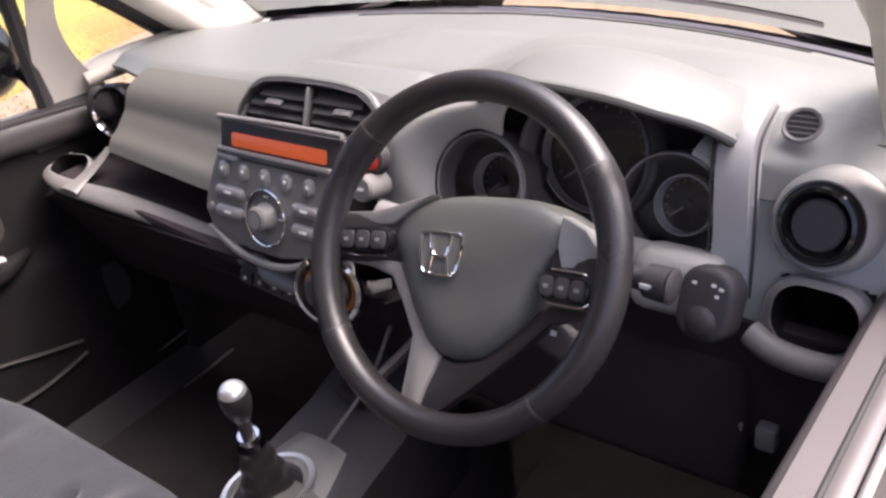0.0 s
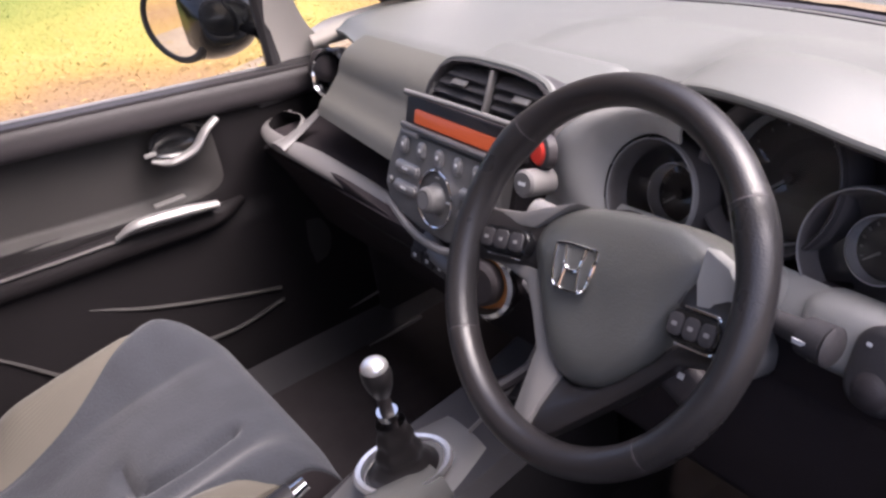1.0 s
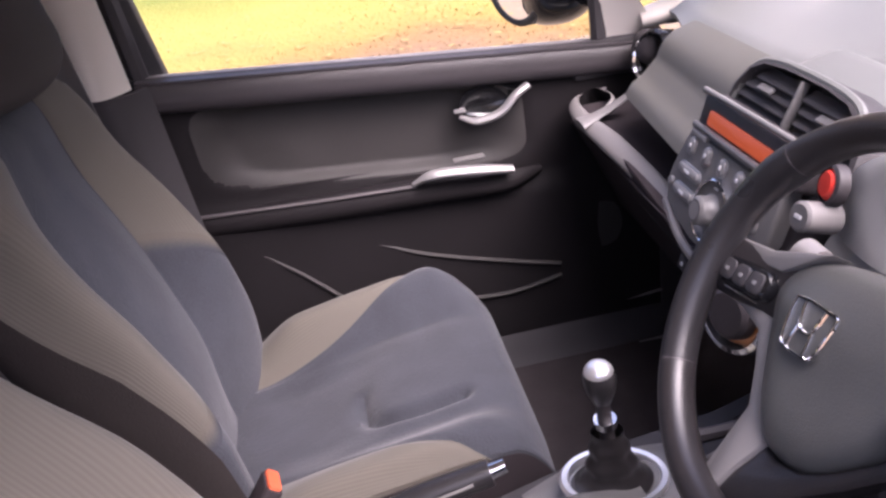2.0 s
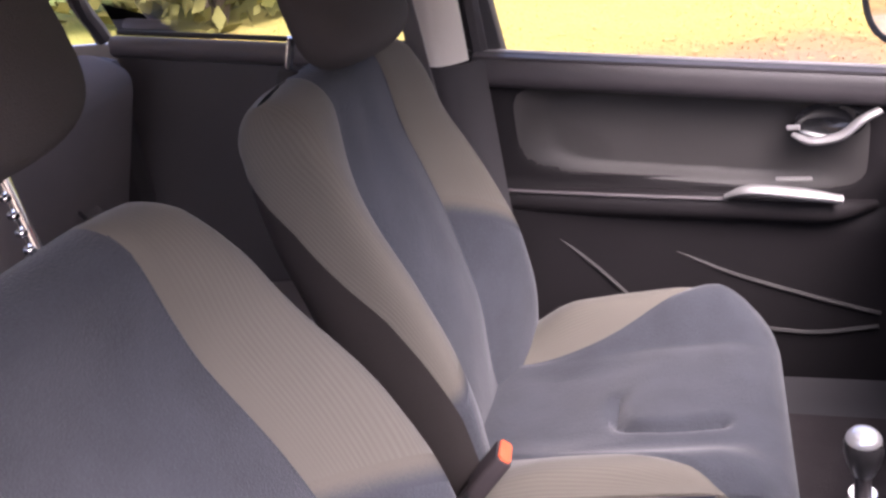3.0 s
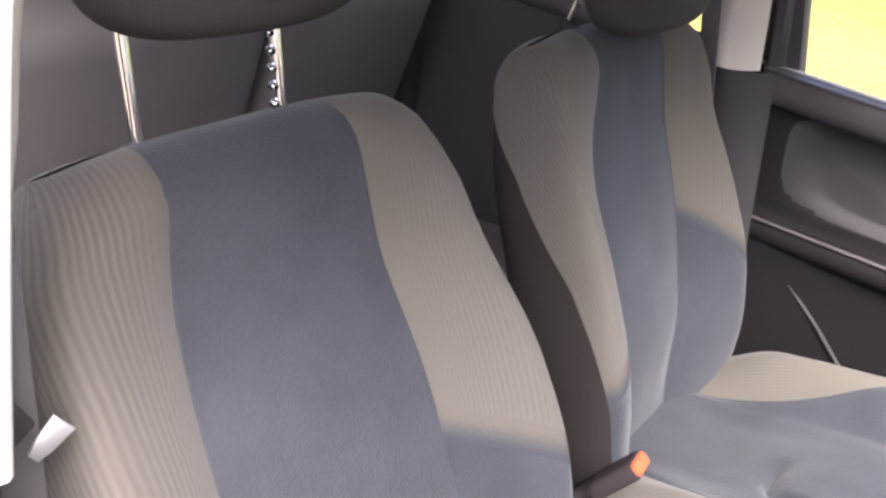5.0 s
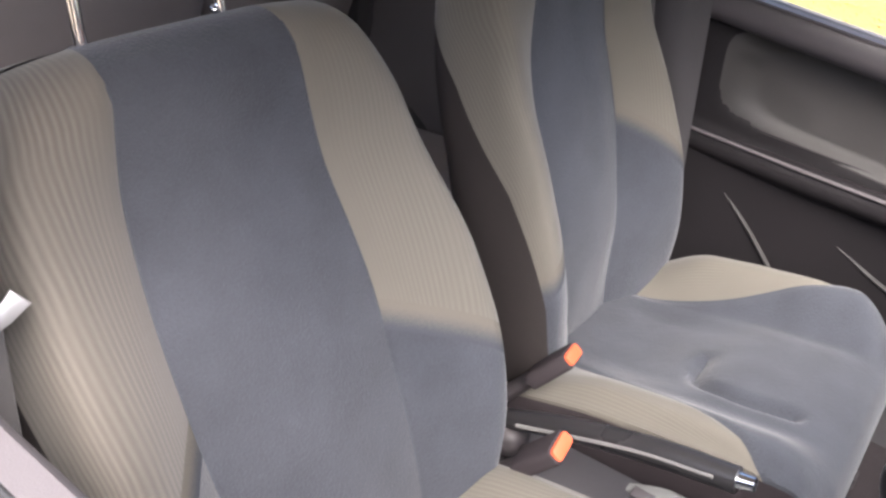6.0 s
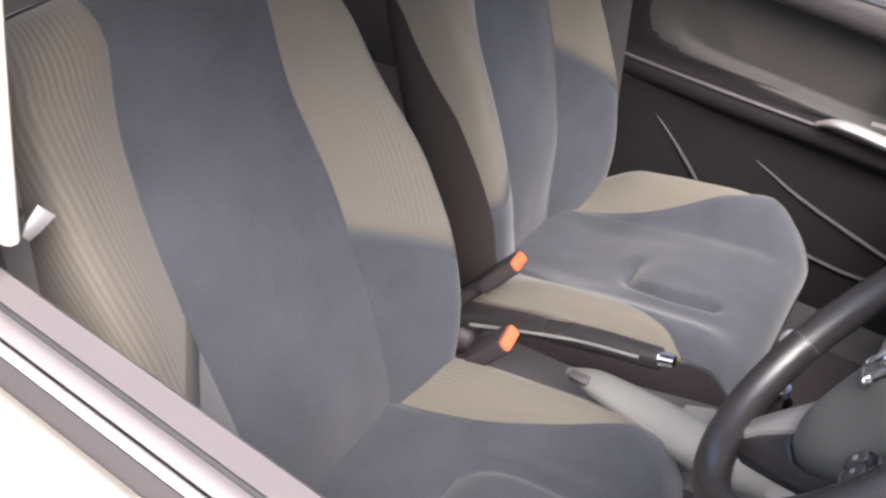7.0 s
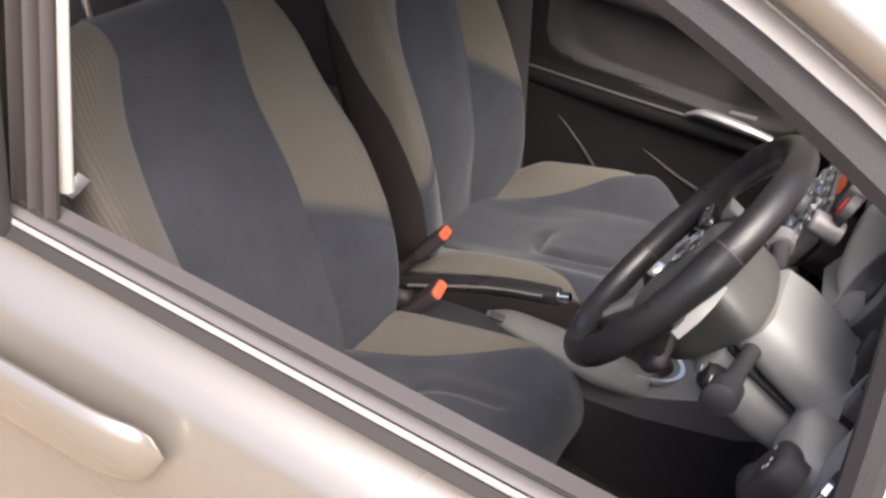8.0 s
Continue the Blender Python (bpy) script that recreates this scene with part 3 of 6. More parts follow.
tagged(part("grass", blades(), BLADE, smooth=False), "long yellow-green grass on the verge", "grass", kind="stuff")


def litter():
    out = bmesh.new()
    for _ in range(1600):
        x, y = -2.2 - 4.2 * rnd.random() ** 1.4, rnd.uniform(-6, 6)
        z, r, a = rolling(x, y) + 0.015 + 0.012 * rnd.random(), rnd.uniform(0.018, 0.04), rnd.uniform(0, 6.28)
        t = rnd.uniform(-0.5, 0.5)
        ps = [(1, 0, 0.2), (0.3, 0.5, 0), (-0.9, 0.15, 0.15), (-0.3, -0.5, 0.05)]
        out.faces.new([out.verts.new((x + r * (math.cos(a) * p - math.sin(a) * q), y + r * (math.sin(a) * p + math.cos(a) * q), z + r * s * t)) for p, q, s in ps])
    return out


tagged(part("fallen_leaves", litter(), LEAF, smooth=False), "brown and orange fallen leaves on the ground", "leaves", kind="stuff")


def bush(x, y, r, h, seed):
    rr = random.Random(seed)
    ob = thing("bush", "green and yellow hedge bush behind the verge", "bush", (x, y, rolling(x, y)), "hedge bushes")
    stem = None
    for k in range(4):
        a = k * 1.6 + rr.random()
        g = tube([(x, y, rolling(x, y) - 0.05), (x + 0.25 * r * math.cos(a), y + 0.25 * r * math.sin(a), 0.4 * h), (x + 0.5 * r * math.cos(a), y + 0.5 * r * math.sin(a), 0.8 * h)], [0.05, 0.03, 0.012], 6, 3)
        stem = merge(stem, g)
    part("trunk", stem, BARK, ob)
    out = bmesh.new()
    for _ in range(900):
        d = Vector((rr.gauss(0, 1), rr.gauss(0, 1), rr.gauss(0, 1))).normalized()
        q = rr.random() ** 0.4 * (0.8 + 0.35 * noise.noise(d * 2 + Vector((seed, 0, 0))))
        p = Vector((x + d.x * r * q, y + d.y * r * q, rolling(x, y) + h * 0.42 + d.z * h * 0.5 * q))
        s = rr.uniform(0.07, 0.17)
        e = Vector((rr.gauss(0, 1), rr.gauss(0, 1), rr.gauss(0, 1))).normalized() * s
        f = e.cross(Vector((rr.gauss(0, 1), rr.gauss(0, 1), rr.gauss(0, 1)))).normalized() * s * 0.5
        out.faces.new([out.verts.new(p + w) for w in (e, f, -e, -f)])
    part("crown", out, FOLIAGE, ob, smooth=False)


for i in range(11):
    bush(-13.5 - rnd.uniform(0, 2.5), -16 + i * 3.0 + rnd.uniform(-0.6, 0.6), rnd.uniform(1.6, 2.4), rnd.uniform(2.4, 4.2), i)
for i, (bx, by) in enumerate(((-6.7, -4.7), (-7.4, -6.2), (-7.0, -7.9), (-8.4, -4.9))):
    bush(bx, by, 1.3, 2.0, 70 + i)
for i in range(5):
    bush(-7 + i * 3.6 + rnd.uniform(-0.6, 0.6), 17 + rnd.uniform(0, 2), rnd.uniform(1.6, 2.2), rnd.uniform(2.2, 3.6), 40 + i)

# ---- body shell ----
shell = thing("car_body", "champagne metallic hatchback body with dark carpeted cabin", "car body", (0, -0.4, 0.0))
part("floor_pan", grid(lambda u, v: (lerp(-0.74, 0.74, u), lerp(-1.75, 0.62, v), 0.245 + 0.02 * step(0.8, 1, v)), 12, 20, thick=0.03), CARPET, shell, "black carpet floor")
part("tunnel", grid(lambda u, v: (0.02 + 0.13 * math.sin(radians(lerp(-90, 90, u))), lerp(-1.1, 0.5, v), 0.25 + 0.12 * math.cos(radians(lerp(-90, 90, u)))), 10, 10, thick=0.01), CARPET, shell)
part("toe_board", grid(lambda u, v: (lerp(-0.74, 0.74, u), 0.60 + 0.16 * v, lerp(0.25, 0.90, v)), 6, 8, thick=0.02), CARPET, shell)


def roof_at(u, v):
    x, y = lerp(-1, 1, u), lerp(-0.19, -2.0, v)
    half = 0.585 - 0.03 * step(0.7, 1, v)
    return Vector((x * half, y, 1.51 - 0.10 * abs(x) ** 3 - 0.075 * (1 - v) ** 3 - 0.16 * step(0.55, 1.1, v)))


part("roof", grid(lambda u, v: roof_at(u, v) + Vector((0, 0, 0.02)), 16, 16, thick=0.012), PAINT, shell, "champagne roof panel")
part("headliner", grid(lambda u, v: roof_at(u, v), 16, 16, thick=0.006), ROOF_CLOTH, shell, "pale cloth headliner")
part("rear_panel", grid(lambda u, v: (lerp(-0.74, 0.74, u), -1.78 - 0.06 * v, lerp(0.2, 1.02, v)), 4, 6, thick=0.03), DARK, shell)
part("tailgate_glass", grid(lambda u, v: (lerp(-0.66 + 0.12 * v, 0.66 - 0.12 * v, u), -1.84 - 0.12 * v, lerp(1.02, 1.33, v)), 4, 4), GLASS, shell).visible_shadow = False


def scuttle(u):
    """The windscreen's foot."""
    x = lerp(-0.66, 0.66, u)
    return Vector((x, 0.80 - 0.16 * (x / 0.66) ** 2, 0.935 - 0.01 * (x / 0.66) ** 2))


def screen_top(u):
    x = lerp(-0.555, 0.555, u)
    return Vector((x, -0.17 - 0.03 * (x / 0.55) ** 2, 1.42 - 0.05 * (x / 0.55) ** 2))


part("windscreen", grid(lambda u, v: scuttle(u).lerp(screen_top(u), v) + Vector((0, 0.03 * math.sin(v * 3.14), 0.02 * math.sin(v * 3.14))), 16, 10), GLASS, shell, "clear windscreen").visible_shadow = False
part("cowl", grid(lambda u, v: scuttle(u) + Vector((0, 0.02 + 0.14 * v, -0.015 - 0.02 * v)), 14, 3, thick=0.01), BLACK, shell, "black wiper cowl")
part("bonnet", grid(lambda u, v: (lerp(-0.72, 0.72, u), lerp(0.86 - 0.12 * abs(2 * u - 1) ** 2, 1.55, v), 0.915 - 0.02 * abs(2 * u - 1) ** 3 - 0.17 * v ** 2), 12, 10, thick=0.01), PAINT, shell, "champagne bonnet")
for x0 in (-0.12, 0.38):
    part("wiper", tube([(x0, 0.80, 0.945), (x0 - 0.3, 0.83, 0.94), (x0 - 0.58, 0.82, 0.945)], 0.008, 6, 4), BLACK, shell, "black wiper arm")

for side in (-1, 1):
    foot, low, mid, top = Vector((side * 0.672, 0.56, 0.915)), Vector((side * 0.650, 0.34, 1.095)), Vector((side * 0.632, 0.14, 1.235)), Vector((side * 0.585, -0.20, 1.378))
    part("a_pillar", tube([foot, low, mid, top], [0.046, 0.040, 0.036, 0.036], 12, 8, 0.8), BEIGE_TRIM, shell, "pale cloth-covered windscreen pillar")
    part("a_pillar_frame", tube([foot + Vector((side * 0.02, -0.03, -0.01)), low + Vector((side * 0.022, -0.03, -0.006)), mid + Vector((side * 0.022, -0.02, 0.0)), top + Vector((side * 0.022, -0.01, 0.0))], 0.018, 10, 8), DARK, shell, "dark door seal along the pillar")
    part("outer_pillar", tube([(side * 0.715, 0.62, 0.925), (side * 0.682, 0.34, 1.138), (side * 0.655, 0.14, 1.285), (side * 0.618, -0.16, 1.410), (side * 0.60, -0.5, 1.465)], [0.040, 0.036, 0.034, 0.034, 0.034], 14, 8, 0.8), PAINT, shell, "champagne windscreen pillar")
    leg = [(0.905, 0.172, 0.300), (0.96, 0.174, 0.246), (1.03, 0.178, 0.220), (1.10, 0.188, 0.224), (1.17, 0.19, 0.22)]
    part("pillar_leg", grid(lambda u, v: Vector((side * (0.712 - 0.075 * v + 0.016 * math.cos(6.2832 * u)), lerp(smooth_ip(v, [(i / 4, p[1]) for i, p in enumerate(leg)]), smooth_ip(v, [(i / 4, p[2]) for i, p in enumerate(leg)]), 0.5 - 0.5 * math.cos(math.pi * (1 - abs(2 * u - 1)))), lerp(0.895, 1.18, v))), 20, 14), BEIGE_TRIM, shell, "pale leg behind the quarter window")
    part("pillar_foot_trim", tube([(side * 0.700, 0.255, 0.928), (side * 0.690, 0.31, 0.936), (side * 0.680, 0.42, 0.936), (side * 0.664, 0.56, 0.938), (side * 0.640, 0.70, 0.944)], [0.018, 0.025, 0.026, 0.025, 0.021], 12, 6), BEIGE_TRIM, shell)
    part("roof_rail", tube([top, (side * 0.59, -0.6, 1.43), (side * 0.58, -1.2, 1.42), (side * 0.56, -1.8, 1.34)], 0.04, 10, 6), BEIGE_TRIM, shell)
    # centre pillar: pale above the belt line, dark below
    part("b_pillar", grid(lambda u, v: Vector((side * (0.655 - (0.013 if side > 0 else 0) * step(0.2, 0.36, v) + 0.02 * math.cos(u * 3.14 * 2) - 0.075 * v * v), -0.70 - 0.048 * math.cos(u * 3.14 * 2 * 0.5) + (0.030 + 0.02 * v if side > 0 else -0.010 - 0.03 * v), lerp(0.975, 1.43, v))), 14, 10, thick=0.012), BEIGE_TRIM, shell, "pale upper centre pillar trim")
    if side > 0:
        part("pillar_edge", tube([(0.667, -0.618, 0.975), (0.655, -0.614, 1.09), (0.636, -0.612, 1.228), (0.609, -0.614, 1.365)], [0.008, 0.009, 0.010, 0.010], 10, 5), BEIGE_TRIM, shell, "pale sunlit edge of the centre pillar")
    part("lower_b_pillar", grid(lambda u, v: Vector((side * (0.66 + 0.02 * math.cos(u * 3.14 * 2)), -0.70 - 0.065 * math.cos(u * 3.14) - 0.06 * (v - 1), lerp(0.26, 0.973, v))), 14, 10, thick=0.012), DARK, shell, "dark lower centre pillar trim")
    part("outer_b_pillar", rbox((side * 0.715, -0.70, 1.16), (0.035, 0.13, 0.46), 0.008, 2, (7, -side * 12, 0)), DARK, shell, "black outer centre pillar")
    part("sill_plate", grid(lambda u, v: Vector((side * (0.745 - 0.09 * u - 0.012 * step(0.6, 1, u)), lerp(-1.4, 0.5, v), 0.33 - 0.10 * step(0.55, 1, u))), 10, 8, thick=0.008), DARK, shell, "dark door sill plate")
    for z, x in ((0.333, 0.690), (0.238, 0.652)):
        part("sill_edge", tube([(side * x, -0.55, z), (side * x, 0.1, z), (side * (x - 0.01), 0.35, z + 0.02)], 0.004, 6, 4), LIGHT_TRIM, shell)
    part("kick_panel", rbox((side * 0.70, 0.42, 0.55), (0.05, 0.3, 0.62), 0.02), BLACK, shell)
    part("rear_side_panel", rbox((side * 0.69, -1.62, 0.62), (0.08, 0.4, 0.80), 0.03), DARK, shell)
    part("d_pillar", tube([(side * 0.68, -1.70, 1.0), (side * 0.62, -1.82, 1.2), (side * 0.56, -1.88, 1.34)], 0.05, 10, 5), BEIGE_TRIM, shell)
    part("outer_quarter", grid(lambda u, v: Vector((side * (0.80 + 0.03 * math.sin(v * 3.1)), lerp(-1.42, -1.80, u), lerp(0.2, 1.03, v))), 6, 8, thick=0.01), PAINT, shell)

# wings, bumpers and wheels that carry the body
for side in (-1, 1):
    part("front_wing", grid(lambda u, v: Vector((side * (0.715 + 0.115 * math.sin(1.5708 * min(1, 1.6 * v))), lerp(0.52, 1.56, u), lerp(0.905 - 0.17 * u * u, 0.22 + 0.36 * max(0.0, 1 - ((lerp(0.52, 1.56, u) - 1.05) / 0.33) ** 2) ** 0.5, v))), 30, 10, thick=0.008), PAINT, shell, "champagne front wing")
    part("rear_wing", grid(lambda u, v: Vector((side * (0.80 + 0.03 * math.sin(v * 3.1)), lerp(-1.80, -2.05, u), lerp(0.3, 1.0, v))), 6, 6, thick=0.008), PAINT, shell)
    for wy in (1.05, -1.42):
        wm = frame_of((side * 0.71, wy, 0.292), (side, 0, 0))
        wheel_ob = part("wheel", revolve([(0.20, -0.085), (0.27, -0.085), (0.289, -0.06), (0.289, 0.06), (0.27, 0.085), (0.20, 0.085)], wm, 36), RUBBER, shell, "black tyre")
        part("rim", revolve([(0.0, 0.07), (0.05, 0.075), (0.17, 0.055), (0.20, 0.08), (0.20, -0.08)], wm, 36), SILVER, wheel_ob)
part("front_bumper", grid(lambda u, v: Vector((lerp(-0.80, 0.80, u), 1.56 + 0.10 * math.sin(3.1416 * u) + 0.04 * math.sin(3.1416 * v), lerp(0.25, 0.735, v))), 16, 6, thick=0.01), PAINT, shell)
part("rear_bumper", grid(lambda u, v: Vector((lerp(-0.80, 0.80, u), -2.02 - 0.06 * math.sin(3.1416 * u), lerp(0.25, 1.0, v))), 12, 6, thick=0.01), PAINT, shell)

# ---- doors ----
def dish_q(y, t):
    """1 on the edge of the dished panel under the window, less inside it."""
    return ((abs(y + 0.290) / 0.318) ** 5 + (abs(t + 0.138) / 0.092) ** 5) ** 0.2


def dish(side, u, v):
    """The dished panel: a rolled edge that falls to a hollow floor, deepest below."""
    y, t = -0.290 + 0.318 * lerp(-1, 1, u), -0.138 + 0.092 * lerp(-1, 1, v)
    q = dish_q(y, t)
    x = 0.7095 + 0.026 * (1 - step(0.70, 0.97, q)) + 0.006 * step(0.97, 1.12, q) - 0.012 * step(-0.12, -0.23, t) * (1 - step(0.75, 0.95, q)) * step(-0.30, -0.55, y)
    return Vector((side * x, y, belt_z(y) + t))


def inner_x(y, z):
    """How far out the inside of a front door lies."""
    t = z - belt_z(y)
    x = 0.712
    x += 0.040 * (1 - step(0.75, 1.02, dish_q(y, t)))
    x -= 0.022 * (1 - step(-0.29, -0.24, t))
    x -= 0.012 * step(-0.05, -0.012, t)
    return x


def front_door(side, label, glazed):
    ob = thing("front_door", label, "car door", (side * 0.75, -0.2, 0.25), "front doors")
    S = lambda x, y, z: Vector((side * x, y, z))
    part("trim_panel", grid(lambda u, v: S(inner_x(lerp(-0.645, 0.36, u), lerp(0.30, belt_z(lerp(-0.645, 0.36, u)) - 0.045, v)), lerp(-0.645, 0.36, u) + 0.03 * (1 - v) * (1 - u), lerp(0.30, belt_z(lerp(-0.645, 0.36, u)) - 0.045, v)), 60, 60, thick=0.006), DOOR_DARK, ob, "dark grained door card")
    part("insert", grid(lambda u, v: dish(side, u, v), 72, 44), DOOR_CLOTH, ob, "dished grey vinyl door insert")
    part("door_edge", tube([S(0.700, -0.652, 0.34), S(0.704, -0.655, 0.62), S(0.712, -0.660, belt_z(-0.66) - 0.05)], 0.0035, 6, 5), SILL_TRIM, ob, "grey seal down the door's edge")
    # sill trim, a rounded rail under the glass
    def rail(u, v):
        y = lerp(-0.66, 0.24, v)
        a = radians(lerp(-80, 95, u))
        return S(0.704 - (0.022 if glazed else 0.028) * math.cos(a), y, belt_z(y) - 0.032 + 0.030 * math.sin(a))
    part("sill_trim", grid(rail, 10, 40, thick=0.004), SILL_SHADED if glazed else SILL_TRIM, ob, "grey plastic window sill trim")
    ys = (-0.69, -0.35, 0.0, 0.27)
    part("sill_top", grid(lambda u, v: S(lerp(0.690, 0.7115, u), lerp(-0.66, 0.24, v), belt_z(lerp(-0.66, 0.24, v)) - 0.002 + 0.001 * u), 4, 30, thick=0.004), SILL_SHADED if glazed else SILL_TRIM, ob)
    part("inner_seal", tube([S(0.7137, y, belt_z(y) - 0.003) for y in ys], 0.0026, 8, 6), RUBBER, ob)
    part("slot", grid(lambda u, v: S(lerp(0.712, 0.756, u), lerp(-0.69, 0.27, v), belt_z(lerp(-0.69, 0.27, v)) - 0.016), 2, 10, thick=0.004), RUBBER, ob)
    part("seal_lip", grid(lambda u, v: S(lerp(0.7158, 0.7318, u), lerp(-0.69, 0.27, v), belt_z(lerp(-0.69, 0.27, v)) - 0.003 + 0.003 * math.sin(3.1416 * u)), 6, 30, thick=0.003), MOULD, ob, "grey inner weather strip")
    part("belt_moulding", grid(lambda u, v: S(lerp(0.7335, 0.7415, u), lerp(-0.69, 0.28, v), belt_z(lerp(-0.69, 0.28, v)) - 0.004 + 0.004 * math.sin(3.1416 * u)), 6, 30, thick=0.003), PALE_STRIP, ob, "pale outer belt moulding")
    part("outer_seal", grid(lambda u, v: S(lerp(0.7415, 0.7565, u), lerp(-0.69, 0.28, v), belt_z(lerp(-0.69, 0.28, v)) - lerp(0.006, 0.014, u)), 3, 30, thick=0.004), BAND, ob, "dark grey outer seal")
    prof = [(0.7555, -0.010), (0.762, -0.009), (0.776, -0.014), (0.792, -0.026), (0.807, -0.048), (0.820, -0.085), (0.831, -0.14), (0.838, -0.22), (0.841, -0.34), (0.834, -0.50), (0.80, -0.64)]
    px = curve_points([(a, 0, b) for a, b in prof], 4)
    skin = lambda y, k: S(px[k].x, y, belt_z(y) + px[k].z)
    part("outer_skin", grid(lambda u, v: skin(lerp(-0.72, 0.50, v), int(round(u * (len(px) - 1)))), len(px) - 1, 40, thick=0.004), PAINT, ob, "champagne metallic door skin")
    # grab handle outside, with its cup
    hy, hz = -0.462, 0.882
    part("outer_handle", grid(lambda u, v: S(0.852 - 0.020 * abs(2 * v - 1) ** 4 + 0.013 * (1 - 0.98 * abs(2 * v - 1) ** 14) * math.cos(2 * math.pi * u), lerp(hy - 0.130, hy + 0.122, v), hz + 0.008 - 0.014 * v + (0.038 - 0.006 * abs(2 * v - 1) ** 3) * (1 - 0.98 * abs(2 * v - 1) ** 14) * math.sin(2 * math.pi * u)), 16, 24), PAINT, ob, "champagne outer door handle")
    # armrest with bright pull
    part("armrest", tube([S(0.704, -0.625, belt_z(-0.6) - 0.285), S(0.692, -0.40, belt_z(-0.4) - 0.272), S(0.682, -0.19, belt_z(-0.2) - 0.256), S(0.678, -0.04, belt_z(0) - 0.244), S(0.704, 0.04, belt_z(0) - 0.244)], [0.024, 0.027, 0.027, 0.022, 0.008], 14, 8, 1.0), DOOR_DARK, ob)
    # Pale rod that stands in for light caught on the armrest's edge.
    part("armrest_glint", tube([S(0.688, -0.62, belt_z(-0.6) - 0.262), S(0.672, -0.40, belt_z(-0.4) - 0.249), S(0.660, -0.21, belt_z(-0.2) - 0.233)], 0.0035, 6, 8), SILL_TRIM, ob)
    part("pull", tube([S(0.660, -0.215, belt_z(-0.2) - 0.228), S(0.648, -0.175, belt_z(-0.2) - 0.212), S(0.645, -0.09, belt_z(-0.1) - 0.209), S(0.653, -0.025, belt_z(0) - 0.213)], [0.006, 0.013, 0.014, 0.010], 12, 8, 0.75), SILVER, ob, "satin silver door pull")
    part("switch", rbox(S(0.686, -0.10, belt_z(-0.1) - 0.197), (0.016, 0.060, 0.004), 0.0015), PANEL_GREY, ob)
    # inner release in its dished cup
    rel = frame_of(S(0.704, -0.045, belt_z(0) - 0.088), (-side, 0, 0.05))
    part("release_cup", revolve([(0.0, -0.012), (0.03, -0.010), (0.042, -0.002), (0.046, 0.002)], rel @ Matrix.Diagonal((1.25, 0.75, 1, 1)), 28), GLOSS_BLACK, ob)
    part("release", tube([S(0.696, -0.105, belt_z(0) - 0.108), S(0.680, -0.075, belt_z(0) - 0.116), S(0.676, -0.03, belt_z(0) - 0.106), S(0.678, 0.0, belt_z(0) - 0.08), S(0.684, 0.028, belt_z(0) - 0.066)], [0.006, 0.010, 0.011, 0.010, 0.009], 12, 8, 0.7), SILVER, ob, "satin silver door release")
    part("lock_knob", rbox(S(0.692, -0.105, belt_z(0) - 0.094), (0.008, 0.022, 0.008), 0.002), SILVER, ob)
    # styling ridges of the lower door card and the loudspeaker
    for way in ([(0.688, -0.52, 0.61), (0.684, -0.45, 0.548), (0.682, -0.38, 0.475)], [(0.688, -0.30, 0.585), (0.684, -0.2, 0.54), (0.682, -0.05, 0.492), (0.680, 0.06, 0.462)], [(0.682, -0.16, 0.425), (0.680, -0.05, 0.418), (0.680, 0.06, 0.435)]):
        part("ridge", tube([S(*p) for p in way], 0.0045, 6, 6), DOOR_CLOTH, ob)
    sp = frame_of(S(0.690, 0.12, 0.53), (-side, -0.1, 0))
    part("speaker_grille", revolve([(0.0, 0.004), (0.06, 0.003), (0.075, 0.0), (0.08, -0.006)], sp, 32), DOOR_CLOTH, ob)
    # window frame
    up_z = 0.0 if glazed else 0.022
    pts = [S(0.705, 0.48, 0.93), S(0.690, 0.32, 1.07 + up_z), S(0.668, 0.13, 1.205 + up_z), S(0.630, -0.10, 1.305 + up_z), S(0.612, -0.35, 1.365), S(0.605, -0.66, 1.385)]
    part("window_frame", tube(pts, 0.016, 8, 6), DARK, ob, "black window frame")
    if not glazed:
        part("ribbed_frame", grid(lambda u, v: S(lerp(0.730, 0.612, v) - 0.006 * abs(math.sin(3.5 * math.pi * u)) ** 0.6, lerp(-0.660, -0.578, u) - 0.045 * v, lerp(0.925, 1.385, v)), 56, 12, thick=0.004), FRAME_GREY, ob, "grooved grey-brown window channel")
    part("rear_frame", tube([S(0.735, -0.655, belt_z(-0.65) - 0.02), S(0.70, -0.665, 1.15), S(0.608, -0.68, 1.375)], 0.018, 8, 6), DARK, ob)
    part("mirror_bar", tube([S(0.728, 0.182, belt_z(0.18) - 0.03), S(0.712, 0.174, 1.04), S(0.685, 0.160, 1.18)], 0.015, 8, 4), DARK, ob, "black window division bar")
    part("front_corner", rbox(S(0.712, 0.20, belt_z(0.2) - 0.03), (0.03, 0.16, 0.07), 0.01), DARK, ob)
    if glazed:
        part("pane", grid(lambda u, v: S(lerp(0.735, lerp(0.685, 0.608, u), v), lerp(0.17 - 0.01 * v, -0.655, u), lerp(belt_z(lerp(0.17, -0.655, u)) - 0.01, ip(u, (0, 0.3, 0.6, 1), (1.18, 1.30, 1.36, 1.38)), v)), 10, 8), GLASS, ob).visible_shadow = False
    part("quarter_pane", grid(lambda u, v: S(lerp(0.735, 0.715, v), lerp(0.30, lerp(0.50, 0.31, v), u), lerp(belt_z(0.3), 1.10, v)), 4, 4), GLASS, ob).visible_shadow = False
